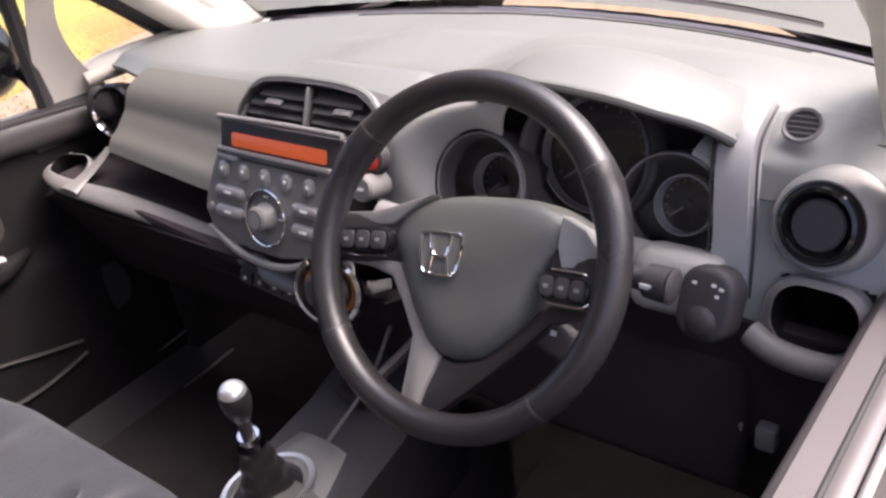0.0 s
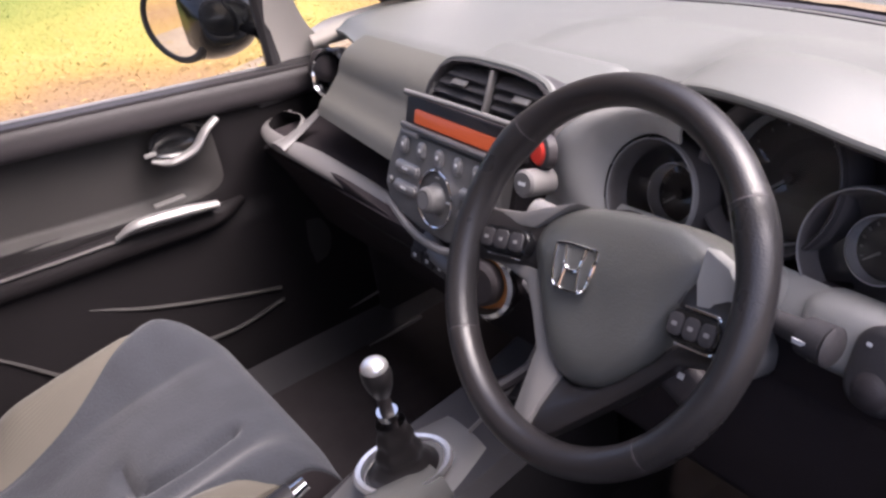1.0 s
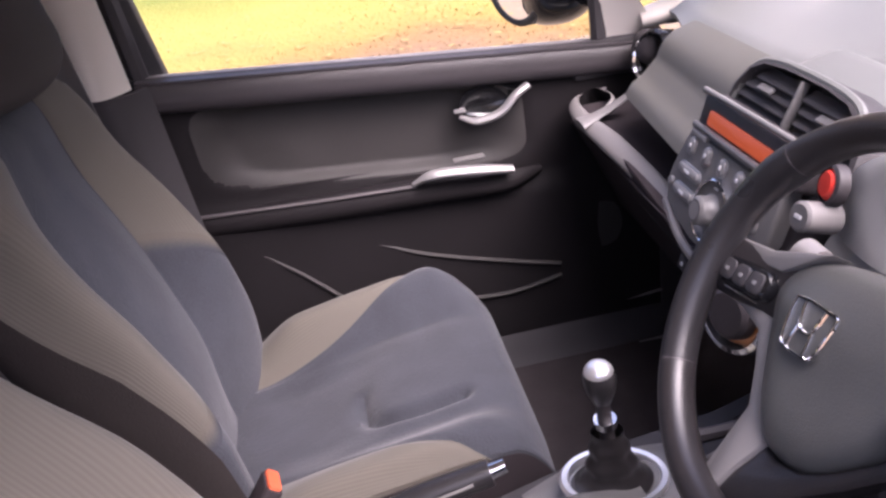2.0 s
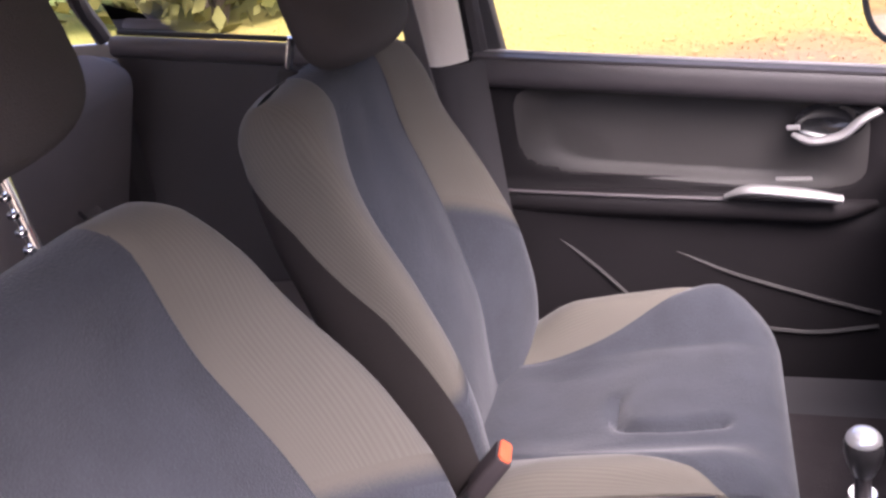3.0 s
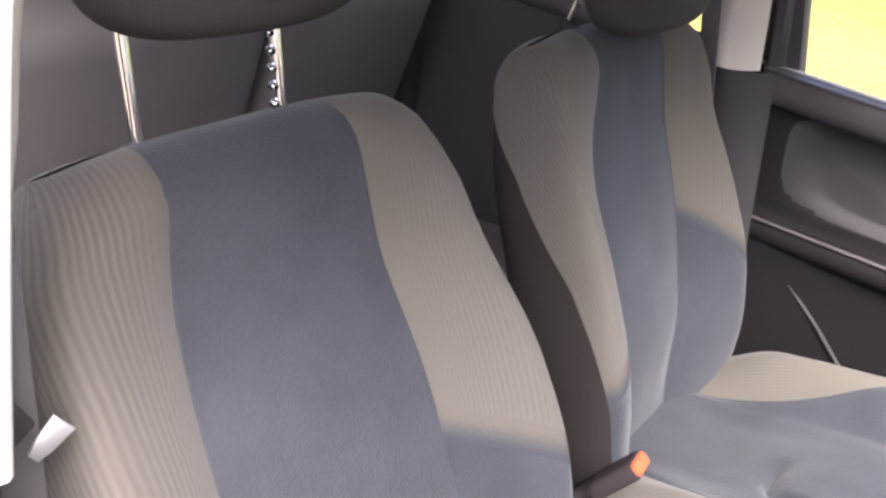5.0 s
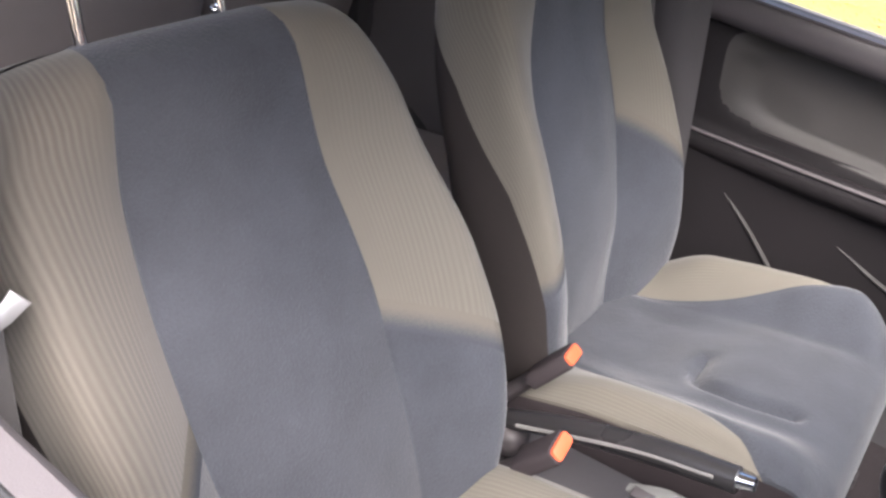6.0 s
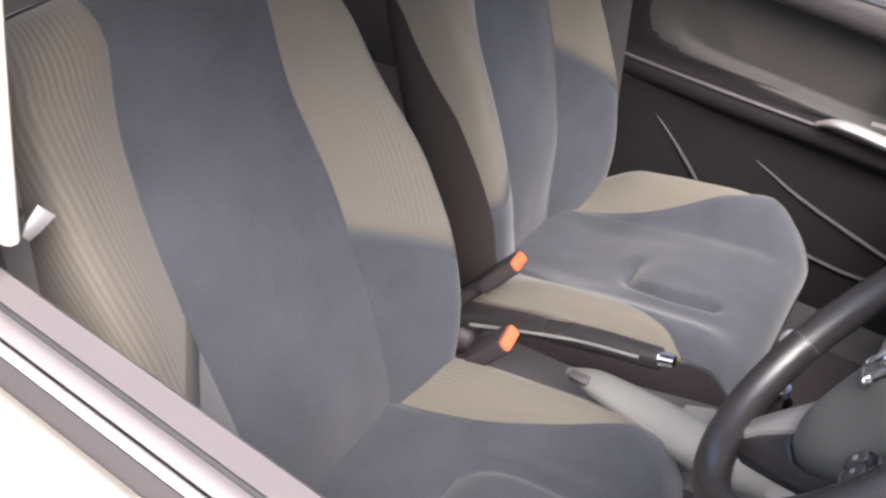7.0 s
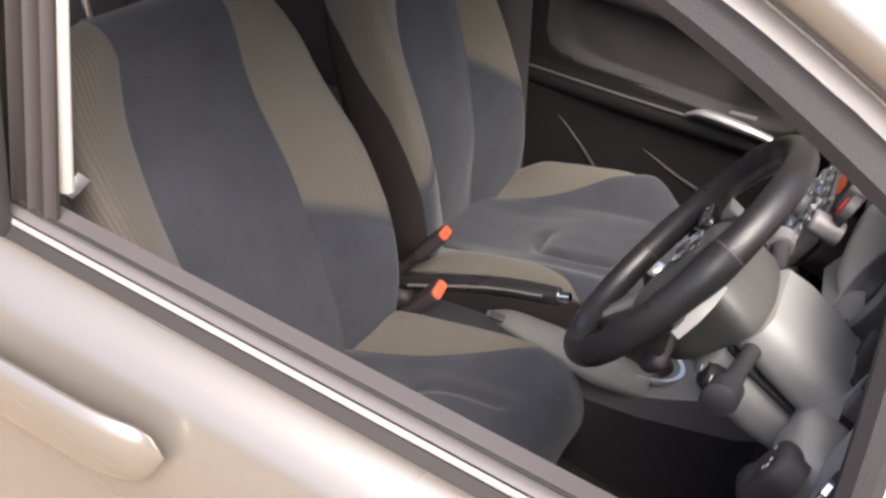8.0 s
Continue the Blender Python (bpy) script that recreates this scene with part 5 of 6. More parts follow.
def hood_at(u, v, sink=0.0):
    """The brow over the gauges: v 0 at its front lip, 1 where it meets the pad."""
    x = lerp(0.222, 0.532, u)
    a = (x - 0.372) / 0.152
    zl = smooth_ip(x, list(zip(LIP_X, LIP_Z)))
    yl = 0.168 + 0.038 * abs(a) ** 2.2
    back = 0.52 - 0.05 * abs(a) ** 2
    y = lerp(yl, back, v)
    floor = 0.978 - 0.004 * v
    z = lerp(zl, floor, step(0.12, 1.0, v)) + 0.012 * math.sin(math.pi * min(1, v / 0.55)) * (1 - 0.5 * a * a) - sink
    return Vector((lerp(x, 0.372 + (x - 0.372) * 0.80, step(0.1, 1, v)), y, z))


part("hood", grid(lambda u, v: hood_at(u, v), 48, 26, thick=0.008), DASH_TOP, cluster, "domed grey gauge hood")
part("hood_lining", grid(lambda u, v: hood_at(u, 0.012 + 0.40 * v, 0.0115), 40, 10, thick=0.004), FOOT_BLACK, cluster, "matt black hood lining")
part("hood_lip", tube([hood_at(i / 16, 0.004, 0.005) for i in range(17)], 0.0052, 8, 2), DASH_TOP, cluster)
OUTER = [Vector(p) for p in ((0.098, 0.158, 0.885), (0.112, 0.152, 0.930), (0.128, 0.152, 0.968), (0.158, 0.166, 0.995), (0.202, 0.184, 1.014), (0.250, 0.200, 1.026), (0.292, 0.215, 1.034))]
BOWL = frame_of((0.246, 0.176, 0.922), GN)
INNER = [BOWL @ Vector((0.064 * math.cos(radians(a)), 0.064 * math.sin(radians(a)), 0.003)) for a in (228, 200, 172, 146, 120, 96, 68)]
OUT_WAY, IN_WAY = curve_points(OUTER, 5), curve_points(INNER, 5)


def cheek(u, v):
    """The pale arch beside the left gauge: u from its inner edge over the crest to the back."""
    i = v * (len(OUT_WAY) - 1)
    k = min(int(i), len(OUT_WAY) - 2)
    o, n = OUT_WAY[k].lerp(OUT_WAY[k + 1], i - k), IN_WAY[k].lerp(IN_WAY[k + 1], i - k)
    back = o + Vector((-0.012 + 0.03 * v, 0.17, -0.030 - 0.025 * v))
    if u < 0.5:
        t = u / 0.5
        return n.lerp(o, t) + Vector((0, -0.016, 0.008)) * math.sin(math.pi * t) * 0.8
    t = (u - 0.5) / 0.5
    return o.lerp(back, t) + Vector((-0.4 * (1 - v), 0, 0.5)) * 0.03 * math.sin(math.pi * t)


part("left_cheek", grid(cheek, 28, 30, thick=0.004), SOFT_GREY, cluster, "pale grey arch beside the gauges")
part("lower_cheek", grid(lambda u, v: Vector((lerp(0.10, 0.535, u), lerp(0.132, 0.172, v) + 0.012 * math.sin(math.pi * u), lerp(0.852, 0.893, v) + 0.012 * math.sin(math.pi * v))), 24, 8, thick=0.010), SOFT_GREY, cluster, "grey panel under the gauges")

# ---- right end of the dashboard ----
pod = thing("dash_end", "grey dash end with round vent and cup holder", "dash trim", (0.6, 0.2, 0.85))
BAND_Y = [(0, 0.46), (0.15, 0.370), (0.35, 0.290), (0.55, 0.235), (0.72, 0.198), (0.88, 0.178), (1, 0.166)]
BAND_Z = [(0, 0.976), (0.15, 1.002), (0.35, 1.016), (0.55, 1.008), (0.72, 0.976), (0.88, 0.918), (1, 0.856)]


def band_at(u, v):
    """The proud strip that runs down from the screen beside the gauges; its flanks fall away."""
    t = lerp(-0.25, 1.25, u)
    drop = 0.040 * max(0.0, -t, t - 1) / 0.25
    lean = 0.016 * step(0.5, 1.0, v) - 0.022 * step(0.5, 0.0, v)
    x = lerp(0.512, 0.546, min(1, max(0, t))) + lean + (0.004 if t > 1 else -0.004 if t < 0 else 0)
    nrm = Vector((0, -step(0.4, 0.8, v), 1 - 0.8 * step(0.4, 0.8, v)))
    return Vector((x, smooth_ip(v, BAND_Y), smooth_ip(v, BAND_Z) + 0.003 * math.sin(math.pi * min(1, max(0, t))))) - nrm * drop


part("band", grid(band_at, 18, 48, thick=0.006), BAND_GREY, pod, "satin grey vertical band")
part("band_seam", tube([band_at(0.86, i / 12) + Vector((0.0015, -0.001, 0.001)) for i in range(4, 13)], 0.0014, 6, 3), DARK, pod)
part("band_seam", tube([band_at(0.14, i / 12) + Vector((-0.0015, -0.001, 0.001)) for i in range(4, 13)], 0.0014, 6, 3), DARK, pod)
part("upper_face", grid(lambda u, v: Vector((lerp(0.535, 0.70, u), ip(v, (0, 0.4, 0.75, 1), (0.46, 0.30, 0.225, 0.205)) + 0.05 * u * u, ip(v, (0, 0.4, 0.75, 1), (0.975, 1.0, 0.978, 0.95)) - 0.02 * u * u)), 12, 16, thick=0.012), DASH_TOP, pod, "pale grey dash end")
CUP_M = frame_of((0.634, 0.160, 0.858), (-0.05, -0.92, 0.38))
face = grid(lambda u, v: Vector((lerp(0.556, 0.70, u), lerp(0.215, 0.168, v) - 0.006 * math.sin(math.pi * u), lerp(0.95, 0.826, v) - 0.010 * (1 - u) * v)), 56, 48, thick=0.012)
local = CUP_M.inverted()
spots = [(f, local @ f.calc_center_median()) for f in face.faces]
bmesh.ops.delete(face, geom=[f for f, p in spots if abs(p.x) < 0.044 and abs(p.y) < 0.034 and abs(p.z) < 0.06], context="FACES")
part("lower_face", face, SOFT_GREY, pod, "grey face cut out for the cup holder")
SV = frame_of((0.579, 0.267, 1.004), (0.0, -0.62, 0.78))
small = part("demister_vent", revolve([(0.0, -0.008), (0.014, -0.006), (0.0155, 0.003), (0.0185, 0.004), (0.020, 0.0)], SV, 32), LIGHT_TRIM, pod, "small round side demister")
part("recess", revolve([(0, 0.0005), (0.0150, 0.0005)], SV, 28), BLACK, small)
for i in range(4):
    y = -0.009 + i * 0.006
    part("slat", rbox(SV @ Vector((0, y, 0.002)), (2 * math.sqrt(0.0152 ** 2 - y * y), 0.0014, 0.0016), 0.0008, 1, (-51, 0, 0)), LIGHT_TRIM, small)
RV = frame_of((0.623, 0.184, 0.945), (-0.08, -0.93, 0.34)) @ Matrix.Scale(0.84, 4)
rv = part("round_vent", revolve([(0.0, 0.003), (0.028, 0.003), (0.031, 0.0), (0.033, -0.004), (0.0375, 0.010), (0.042, 0.008), (0.0465, -0.004), (0.048, -0.05)], RV, 48), GLOSS_BLACK, pod, "round black side vent")
part("vent_disc", revolve([(0.0, 0.0055), (0.027, 0.0055), (0.0295, 0.002)], RV, 40), DARK, rv)
part("chrome_arc", revolve([(0.0325, -0.002), (0.0348, 0.004), (0.0368, 0.0085)], RV, 30, a0=215, a1=320), CHROME, rv, "chrome crescent")
part("vent_cowl", revolve([(0.047, -0.004), (0.050, 0.0), (0.055, -0.006), (0.060, -0.022), (0.064, -0.055)], RV, 44), SOFT_GREY, rv, "grey barrel round the vent")
cup(0.634, 0.160, 0.858, 0.080, "cup_holder", (-0.05, -0.92, 0.38))
part("cup_sill", tube([(0.578, 0.146, 0.834), (0.61, 0.138, 0.824), (0.66, 0.137, 0.823), (0.70, 0.146, 0.832)], 0.014, 10, 5), LIGHT_TRIM, pod)
for x in (0.565, 0.60):
    part("low_switch", rbox((x, 0.155, 0.70), (0.022, 0.02, 0.03), 0.004), BUTTON, pod)
# mirror control pad
mp = thing("mirror_control", "dark oval mirror control with white marks", "control pad", (0.52, 0.13, 0.86))
MM = frame_of((0.540, 0.130, 0.866), (-0.1, -0.93, 0.36))
part("pad", prism(rounded(0.058, 0.076, 0.024), 0.03, MM @ Matrix.Translation((0, 0, -0.022)), 0.008, 3), DARK, mp)
part("joystick", revolve([(0, 0.012), (0.009, 0.012), (0.013, 0.009), (0.017, 0.006)], MM @ Matrix.Translation((0, -0.018, 0.002)), 24), BLACK, mp)
for x, y, w in ((-0.013, 0.020, 0.005), (0.007, 0.022, 0.005), (0.015, 0.020, 0.005), (0.012, 0.012, 0.004), (0.0, -0.016, 0.006)):
    part("mark", prism(rounded(w, 0.0035, 0.001, cx=x, cy=y), 0.001, MM @ Matrix.Translation((0, 0, 0.0125 if y < 0 else 0.0078)), 0), WHITE_INK, mp)
part("pad_shroud", rbox((0.500, 0.165, 0.862), (0.10, 0.06, 0.07), 0.02, 3, (-20, 0, 0)), SOFT_GREY, mp)

# ---- steering wheel ----
TILT = radians(32.7)
HUB = Vector((0.356, -0.0206, 0.9595))
WU, WN = Vector((0, math.sin(TILT), math.cos(TILT))), Vector((0, -math.cos(TILT), math.sin(TILT)))
WM = frame_of(HUB, WN, WU)
wheel = thing("steering_wheel", "black leather three-spoke steering wheel with silver spokes", "steering wheel", HUB)
R, RT = 0.160, 0.0160


def rim(a0, a1, fat=1.0):
    def at(u, v):
        a, b = radians(lerp(a0, a1, u)), 2 * math.pi * v
        thumb = 0.0022 * (math.exp(-((math.degrees(a) % 360 - 32) / 10) ** 2) + math.exp(-((math.degrees(a) % 360 - 148) / 10) ** 2))
        r = RT * fat + thumb
        return WM @ Vector(((R + r * 0.92 * math.cos(b)) * math.cos(a), (R + r * 0.92 * math.cos(b)) * math.sin(a), r * 1.08 * math.sin(b)))
    return at


for a0, a1, m_, lab in ((39, 141, LEATHER, "grained leather upper rim"), (141, 221, LEATHER2, "smooth leather grip"), (221, 318, LEATHER, "grained leather lower rim"), (318, 399, LEATHER2, "smooth leather grip")):
    part("rim", grid(rim(a0 + 0.4, a1 - 0.4), 40, 18), m_, wheel, lab)
for a in (39, 141, 221, 318):
    part("seam", grid(rim(a - 0.7, a + 0.7, 0.955), 3, 18), RUBBER, wheel)
    part("stitch", grid(rim(a - 0.25, a + 0.25, 1.008), 2, 18), SILL_TRIM, wheel)
def plate(outline, z0, z1, bev, rise=0.0):
    """A shaped plate in the wheel's plane; rise lifts its lower end to the rim."""
    bm = prism(outline, z1 - z0, Matrix.Translation((0, 0, z0)), bev)
    for v in bm.verts:
        v.co.z += rise * step(-0.075, -0.155, v.co.y)
    bm.transform(WM)
    return bm


pad_line = [(-0.093, 0.004), (-0.090, 0.018), (-0.075, 0.036), (-0.050, 0.049), (-0.017, 0.058), (0.018, 0.063), (0.054, 0.066), (0.084, 0.060), (0.101, 0.050), (0.101, 0.034), (0.094, 0.012), (0.086, -0.012), (0.074, -0.046), (0.055, -0.073), (0.036, -0.091), (0.012, -0.100), (-0.010, -0.098), (-0.030, -0.084), (-0.050, -0.060), (-0.076, -0.024), (-0.089, -0.006)]
pl = [(p.x, p.y) for p in curve_points([(x, y, 0) for x, y in pad_line + pad_line[:1]], 3)[:-1]]
pad_c = Vector((0.004, -0.008, 0))
part("airbag_cover", loft([[WM @ (pad_c + (Vector((x, y, 0)) - pad_c) * s + Vector((0, 0, z + 0.010 * step(0.03, -0.09, y) * (s - 0.6)))) for x, y in pl] for s, z in ((0.95, -0.088), (0.995, -0.080), (1.0, -0.040), (0.985, -0.030), (0.94, -0.021), (0.84, -0.0135), (0.68, -0.0085), (0.5, -0.0055), (0.22, -0.0035))]), PAD, wheel, "domed dark grey airbag cover")
part("crease", tube([WM @ Vector(p) for p in ((0.036, 0.040, -0.0125), (0.030, 0.028, -0.0088), (0.022, 0.016, -0.0062))], 0.0016, 6, 4), DARK, wheel)
part("crease", tube([WM @ Vector(p) for p in ((0.094, 0.050, -0.027), (0.090, 0.030, -0.0195), (0.084, 0.008, -0.0185))], 0.0014, 6, 4), DARK, wheel)
BL = [(-0.0235, 0.0185), (-0.012, 0.0200), (0.0, 0.0205), (0.012, 0.0200), (0.0235, 0.0185), (0.0230, 0.004), (0.0185, -0.0165), (0.010, -0.0195), (0.0, -0.0200), (-0.010, -0.0195), (-0.0185, -0.0165), (-0.0230, 0.004)]
BM = WM @ Matrix.Translation((-0.018, -0.002, -0.0052)) @ pose(0, 0, 0, 0, 0, 7)
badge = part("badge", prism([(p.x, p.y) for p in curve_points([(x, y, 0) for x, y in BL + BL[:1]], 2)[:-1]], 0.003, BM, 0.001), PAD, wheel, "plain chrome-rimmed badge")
part("badge_rim", tube([BM @ Vector((x, y, 0.0033)) for x, y in BL + BL[:1]], 0.0014, 6, 3), CHROME, badge)
part("badge_shape", tube([BM @ Vector((x, y, 0.0036)) for x, y in ((-0.0120, 0.0185), (-0.0095, 0.006), (-0.0065, -0.001), (0.0, -0.0025), (0.0065, -0.001), (0.0095, 0.006), (0.0120, 0.0185))], 0.0018, 6, 3), CHROME, badge)
for side in (-1, 1):
    part("badge_shape", tube([BM @ Vector((side * x, y, 0.0036)) for x, y in ((0.0080, 0.0), (0.0095, -0.010), (0.0105, -0.0185))], 0.0014, 6, 3), CHROME, badge)
arms = {-1: [(-0.070, 0.010), (-0.105, -0.002), (-0.153, -0.012)], 1: [(0.080, 0.022), (0.115, 0.010), (0.153, 0.004)]}
for side in (-1, 1):
    part("spoke", tube([WM @ Vector((x, y, -0.034 + 0.010 * k)) for k, (x, y) in enumerate(arms[side])], [0.034, 0.026, 0.025], 16, 5, 0.4, up=WN), LEATHER, wheel, "black side spoke")
    top = [(-0.158, 0.014), (-0.115, 0.023), (-0.078, 0.040), (-0.052, 0.051), (-0.074, 0.030), (-0.090, 0.014), (-0.120, 0.007), (-0.156, 0.0)] if side < 0 else [(0.092, 0.058), (0.118, 0.050), (0.136, 0.034), (0.146, 0.010), (0.126, 0.011), (0.102, 0.012), (0.094, 0.030)]
    part("spoke_top_trim", plate(top[::-1], -0.036, -0.014, 0.004), SOFT_GREY if side > 0 else SPOKE_GREY, wheel, "satin grey spoke top")
    bx, by, bw = (0.112, -0.004, 0.052) if side > 0 else (-0.118, -0.008, 0.070)
    PO = WM @ Matrix.Translation((bx, by, -0.022)) @ pose(0, 0, 0, 0, 0, 10 if side < 0 else 4)
    bb = part("button_pod", prism(rounded(bw, 0.027, 0.012), 0.016, PO, 0.005), GLOSS_BLACK, wheel, "black oval button cluster")
    for i in range(3):
        part("button", prism(rounded(bw * 0.27, 0.018, 0.005, cx=(i - 1) * bw * 0.29), 0.003, PO @ Matrix.Translation((0, 0, 0.0148)), 0.0013), DARK, bb)
        part("mark", prism(rounded(0.005, 0.0035, 0.001, cx=(i - 1) * bw * 0.29), 0.0006, PO @ Matrix.Translation((0, 0, 0.0178)), 0), BUTTON, bb)
    arc = rounded(bw + 0.003, 0.030, 0.0135, 5)
    arc = arc[6:20] if side < 0 else arc[17:] + arc[:7]
    part("button_edge", tube([PO @ Vector((x, y, 0.0115)) for x, y in arc], 0.0012, 6, 2), CHROME, bb)
blade = [(-0.146, -0.036), (-0.113, -0.034), (-0.083, -0.038), (-0.064, -0.060), (-0.043, -0.088), (-0.036, -0.120), (-0.031, -0.156), (-0.022, -0.163), (-0.011, -0.160), (-0.008, -0.130), (-0.004, -0.098), (-0.024, -0.085), (-0.049, -0.058), (-0.074, -0.022), (-0.108, -0.022), (-0.146, -0.028)]
part("lower_spoke", plate(blade, -0.040, -0.020, 0.004, 0.016), SPOKE_GREY, wheel, "satin silver-grey spoke blade")
infill = [(-0.004, -0.098), (-0.008, -0.130), (-0.011, -0.160), (0.002, -0.160), (0.022, -0.138), (0.048, -0.106), (0.074, -0.074), (0.100, -0.040), (0.140, -0.026), (0.140, -0.018), (0.094, -0.024), (0.078, -0.046), (0.055, -0.072), (0.036, -0.090), (0.012, -0.100)]
part("lower_spoke", plate(infill, -0.042, -0.024, 0.004, 0.016), LEATHER, wheel, "dark grey infill of the lower spoke")
part("spoke_foot", tube([WM @ Vector((-0.034, -0.156, -0.004)), WM @ Vector((-0.012, -0.163, -0.002)), WM @ Vector((0.012, -0.160, -0.004))], [0.006, 0.010, 0.006], 10, 5, 0.6, up=WN), BLACK, wheel)
part("hub_back", revolve([(0.0, -0.085), (0.048, -0.085), (0.058, -0.060), (0.062, -0.040), (0.0, -0.035)], WM, 32), BLACK, wheel)
part("paddle_pod", rbox(WM @ Vector((0.092, -0.052, -0.050)), (0.052, 0.020, 0.034), 0.008, 3, (-33, 28, 0)), BLACK, wheel, "black switch pod behind the spoke")
for q in (0.006, -0.012):
    part("mark", rbox(WM @ Vector((0.092 + q, -0.052 + q * 0.6, -0.038)), (0.006, 0.001, 0.005), 0, 1, (-33, 0, 0)), WHITE_INK, wheel)

# ---- column, stalks ----
column = thing("steering_column", "grey steering column shroud with stalks", "steering column", HUB + Vector((0, 0.12, -0.07)))


def shroud_ring(d, w, top, low):
    """A boxy section of the column cover, d behind the wheel."""
    c = HUB - WN * d
    return [c + Vector((x, 0, 0)) + WU * z for x, z in rounded(2 * w, top + low, min(w, top + low) * 0.42, 5, 0.0, (top - low) / 2)]


part("upper_shroud", loft([shroud_ring(d, w, t, 0.004) for d, w, t in ((0.092, 0.058, 0.040), (0.100, 0.070, 0.052), (0.13, 0.074, 0.057), (0.18, 0.074, 0.056), (0.235, 0.068, 0.050))]), COLUMN_GREY, column, "grey upper column shroud")
part("lower_shroud", loft([shroud_ring(d, w, -0.006, b) for d, w, b in ((0.092, 0.058, 0.050), (0.100, 0.071, 0.062), (0.13, 0.075, 0.070), (0.18, 0.072, 0.076), (0.25, 0.062, 0.066))]), COLUMN_GREY, column, "grey lower column shroud")
part("shroud_seam", loft([shroud_ring(d, w, -0.001, 0.008) for d, w in ((0.098, 0.066), (0.13, 0.0715), (0.23, 0.066))]), RUBBER, column)
for side in (-1, 1):
    a = HUB - WN * 0.112 + Vector((side * 0.066, 0, 0)) + WU * 0.016
    out = Vector((side * 0.085, -0.01, 0.006))
    st = part("stalk", tube([a, a + out * 0.5, a + out], [0.010, 0.009, 0.012], 12, 4), DARK, column, "dark column stalk")
    part("stalk_end", tube([a + out, a + out * 1.28], [0.0165, 0.0175], 16, 2), LIGHT_TRIM if side < 0 else DARK, st)
    part("mark", rbox(a + out * 1.05 + Vector((0, -0.0165, 0.004)), (0.012, 0.001, 0.005), 0, 1), WHITE_INK, st)
    part("stalk_cap", revolve([(0, 0.004), (0.014, 0.003), (0.0175, 0)], frame_of(a + out * 1.28, (side, 0, 0)), 16), DARK, st)
lever = part("ignition", revolve([(0.0, 0.008), (0.014, 0.008), (0.018, 0.0), (0.02, -0.02)], frame_of((0.428, 0.05, 0.865), (0.25, -0.9, 0.3)), 24), BLACK, column, "black ignition barrel")
part("mark", rbox((0.432, 0.040, 0.874), (0.006, 0.002, 0.006), 0.001, 1), WHITE_INK, lever)
part("knee_panel", rbox((0.38, 0.16, 0.70), (0.40, 0.04, 0.16), 0.02, 3, (-12, 0, 0)), FOOT_BLACK, column)
part("tilt_lever", tube([(0.25, 0.03, 0.80), (0.24, -0.02, 0.785), (0.235, -0.06, 0.78)], 0.007, 8, 4), BLACK, column)

# ---- gear lever and console ----
console = thing("centre_console", "grey centre console with black gear gaiter well", "console", (0.02, -0.1, 0.4))
part("console_body", loft([[Vector((x + 0.02, y, z)) for x, z in ((-w, 0.25), (-w, h - 0.02), (-w + 0.02, h), (w - 0.02, h), (w, h - 0.02), (w, 0.25))] for y, w, h in ((0.24, 0.085, 0.60), (0.10, 0.095, 0.545), (-0.05, 0.10, 0.520), (-0.18, 0.085, 0.500), (-0.35, 0.068, 0.47), (-0.62, 0.065, 0.46), (-0.80, 0.07, 0.46))]), DARK, console, "dark console body")
part("console_top", grid(lambda u, v: Vector((0.02 + lerp(-0.07, 0.07, u) * (0.75 + 0.35 * math.sin(3.14 * v)), lerp(0.03, -0.19, v), lerp(0.538, 0.505, v) + 0.004 - 0.012 * abs(2 * u - 1) ** 3)), 12, 12, thick=0.006), PANEL_GREY, console, "grey gear surround")
part("console_cup", prism(rounded(0.075, 0.075, 0.034), 0.004, pose(0.02, 0.125, 0.556, -20, 0, 0), 0.001), BLACK, console)
part("console_flank", tube([(0.076, -0.345, 0.556), (0.080, -0.30, 0.562), (0.080, -0.22, 0.552), (0.078, -0.13, 0.538), (0.070, -0.05, 0.528)], [0.005, 0.020, 0.030, 0.036, 0.030], 16, 6, 0.35, up=(0.45, 0, 0.9)), FLANK_GREY, console, "grey console edge beside the seat")
part("flank_notch", rbox((0.086, -0.322, 0.562), (0.016, 0.030, 0.012), 0.004, 2, (0, 20, 0)), BLACK, console)
part("footwell_rib", tube([(0.045, 0.02, 0.555), (0.075, 0.09, 0.62), (0.10, 0.13, 0.70)], 0.003, 6, 5), LIGHT_TRIM, console)
GC = Vector((0.018, -0.075, 0.530))
gear = thing("gear_lever", "black gear lever with a silver-capped knob and chrome ring", "gear lever", GC)
GM = frame_of(GC, (0, 0.08, 1), (0, 1, 0)) @ Matrix.Diagonal((0.9, 1.15, 1, 1))
part("gaiter_ring", revolve([(0.050, 0.0), (0.060, 0.003), (0.0635, 0.009), (0.0605, 0.014), (0.054, 0.013), (0.051, 0.006)], GM, 40), KNOB_CAP, gear, "chrome gaiter ring")
base, topk = GC, Vector((0.030, -0.089, 0.700))
def gaiter(u, v):
    a = 2 * math.pi * u
    fold = 1 + 0.05 * math.sin(6 * a) * math.sin(v * 3.14) + 0.05 * math.sin(v * 20)
    r = lerp(0.047, 0.018, v ** 0.45) * fold
    c = base.lerp(topk, v * 0.52)
    return c + Vector((r * 0.92 * math.cos(a), r * 1.1 * math.sin(a), 0.006))
part("gaiter", grid(gaiter, 40, 22), LEATHER, gear, "folded black leather gaiter")
part("shaft", tube([base.lerp(topk, 0.45), topk], 0.009, 12, 1), BLACK, gear)
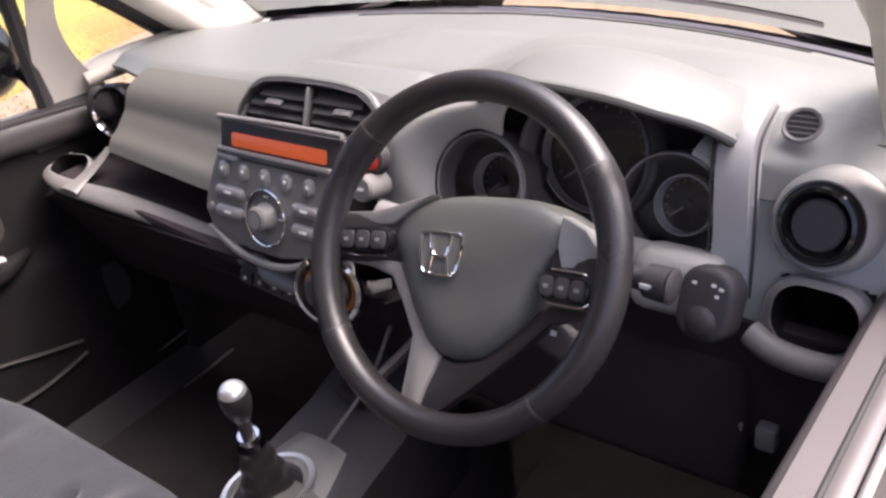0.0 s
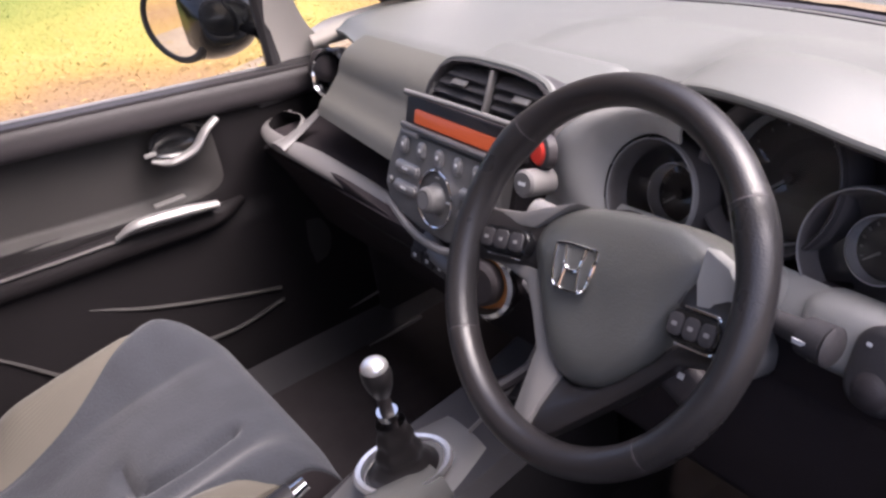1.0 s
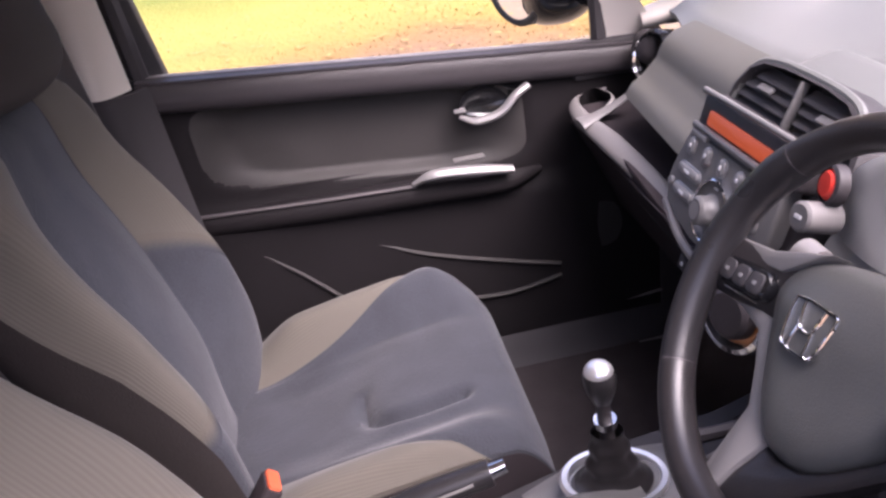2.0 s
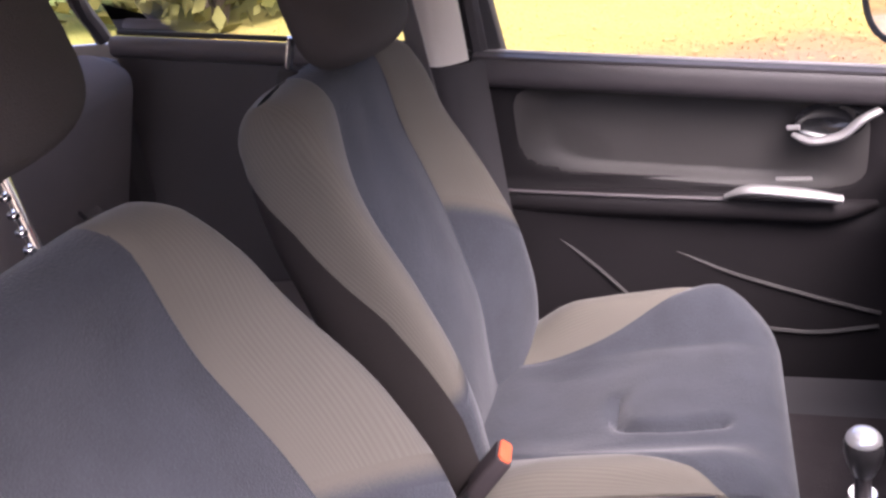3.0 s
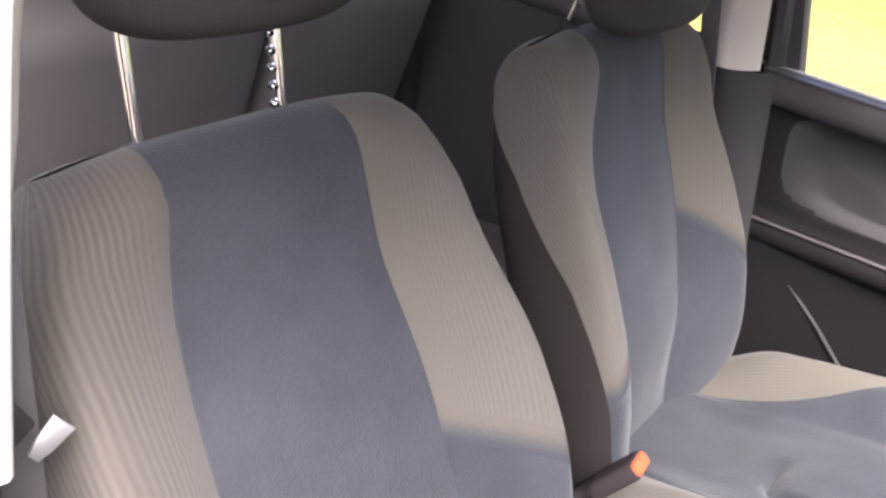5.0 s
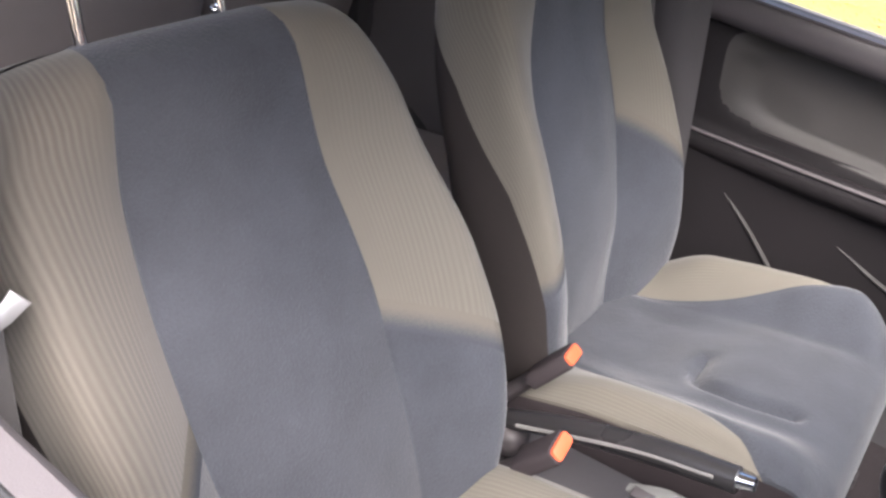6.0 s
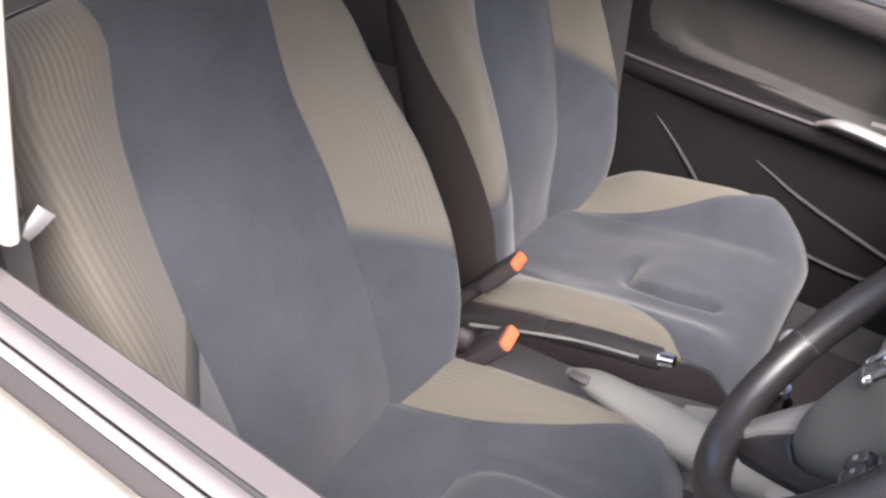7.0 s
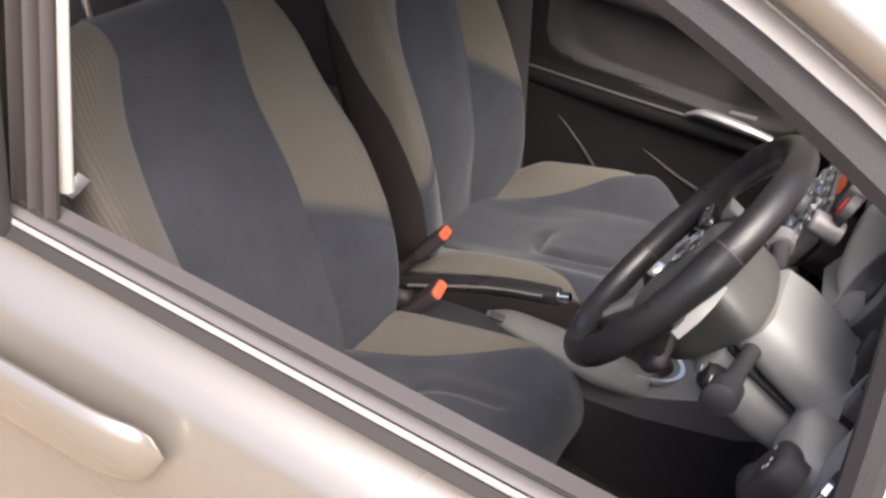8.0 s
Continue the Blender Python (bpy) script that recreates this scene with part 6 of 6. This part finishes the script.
part("collar", tube([base.lerp(topk, 0.62), base.lerp(topk, 0.68)], 0.0145, 16, 1), CHROME, gear, "chrome collar under the knob")
KN = frame_of(topk + Vector((0, 0, 0.008)), (topk - base), (0, 1, 0)) @ Matrix.Scale(0.92, 4)
part("knob", revolve([(0.0, 0.026), (0.010, 0.025), (0.0175, 0.020), (0.0215, 0.009), (0.0215, -0.004), (0.0185, -0.02), (0.0125, -0.036), (0.0, -0.038)], KN, 28), LEATHER2, gear, "black leather knob")
part("knob_cap", revolve([(0.0, 0.0275), (0.009, 0.0268), (0.0155, 0.0235), (0.0190, 0.0180), (0.0195, 0.015)], KN, 28), KNOB_CAP, gear, "bright silver cap")

brake = thing("handbrake", "black handbrake lever with chrome button", "handbrake", (0.03, -0.45, 0.47))
part("lever", tube([(0.030, -0.56, 0.505), (0.032, -0.45, 0.553), (0.035, -0.33, 0.592), (0.036, -0.235, 0.612)], [0.014, 0.016, 0.018, 0.0165], 14, 6), LEATHER2, brake)
part("lever_side", tube([(0.047, -0.52, 0.525), (0.050, -0.36, 0.588), (0.051, -0.26, 0.612)], 0.003, 6, 4), PANEL_GREY, brake)
part("button", tube([(0.036, -0.238, 0.612), (0.036, -0.216, 0.618)], [0.011, 0.009], 14, 1), CHROME, brake, "chrome release button")
part("boot", rbox((0.03, -0.57, 0.485), (0.06, 0.12, 0.05), 0.02, 3), BLACK, brake)


def buckle(x, y, z, lean_x, label):
    ob = thing("seat_belt_buckle", label, "belt buckle", (x, y, z - 0.1), "belt buckles")
    m = pose(x, y, z, -38, lean_x, 8)
    part("stalk", tube([m @ Vector((0, 0, -0.14)), m @ Vector((0, 0, -0.05))], 0.012, 10, 2), BLACK, ob)
    part("body", prism(rounded(0.048, 0.026, 0.008), 0.075, m @ Matrix.Translation((0, 0, -0.07)), 0.004), FOOT_BLACK, ob, "black buckle body")
    part("press_button", prism(rounded(0.042, 0.019, 0.006), 0.006, m @ Matrix.Translation((0, 0, 0.0035)), 0.002), ORANGE, ob, "orange-red release button")
    return ob


buckle(0.098, -0.435, 0.578, 6, "black buckle with orange button beside the driver's seat")
buckle(-0.072, -0.513, 0.578, -4, "black buckle with orange button beside the passenger seat")

# ---- front seat belts ----
def belt(side, label):
    ob = thing("seat_belt", label, "seat belt", (side * 0.63, -0.70, 0.9), "front seat belts")
    S = lambda x, y, z: Vector((side * x, y, z))
    part("webbing", grid(lambda u, v: S(lerp(0.660, 0.585, v) , lerp(-0.660, -0.765, v), lerp(0.35, 1.28, v)) + Vector((side * lerp(-0.012, 0.012, u), lerp(0.02, -0.02, u), 0)), 2, 20, thick=0.002), BELT, ob)
    part("anchor", rbox(S(0.600, -0.76, 1.27), (0.025, 0.07, 0.10), 0.01, 3), BEIGE_TRIM, ob)
    if side < 0:
        return
    part("tongue", prism([(-0.009, -0.010), (0.009, -0.010), (0.007, 0.009), (0.004, 0.020), (-0.004, 0.020), (-0.007, 0.009)], 0.003, frame_of(S(0.607, -0.672, 0.940), (0.3 * side, 0.8, 0.3), (side * 0.8, 0, -0.6)), 0.0008), SILVER, ob, "bright steel belt tongue")
    part("tongue_grip", rbox(S(0.632, -0.682, 0.955), (0.026, 0.010, 0.03), 0.004, 2, (10, side * 30, 0)), BLACK, ob)


belt(1, "grey driver's seat belt with steel tongue on the centre pillar")
belt(-1, "grey passenger seat belt on the centre pillar")
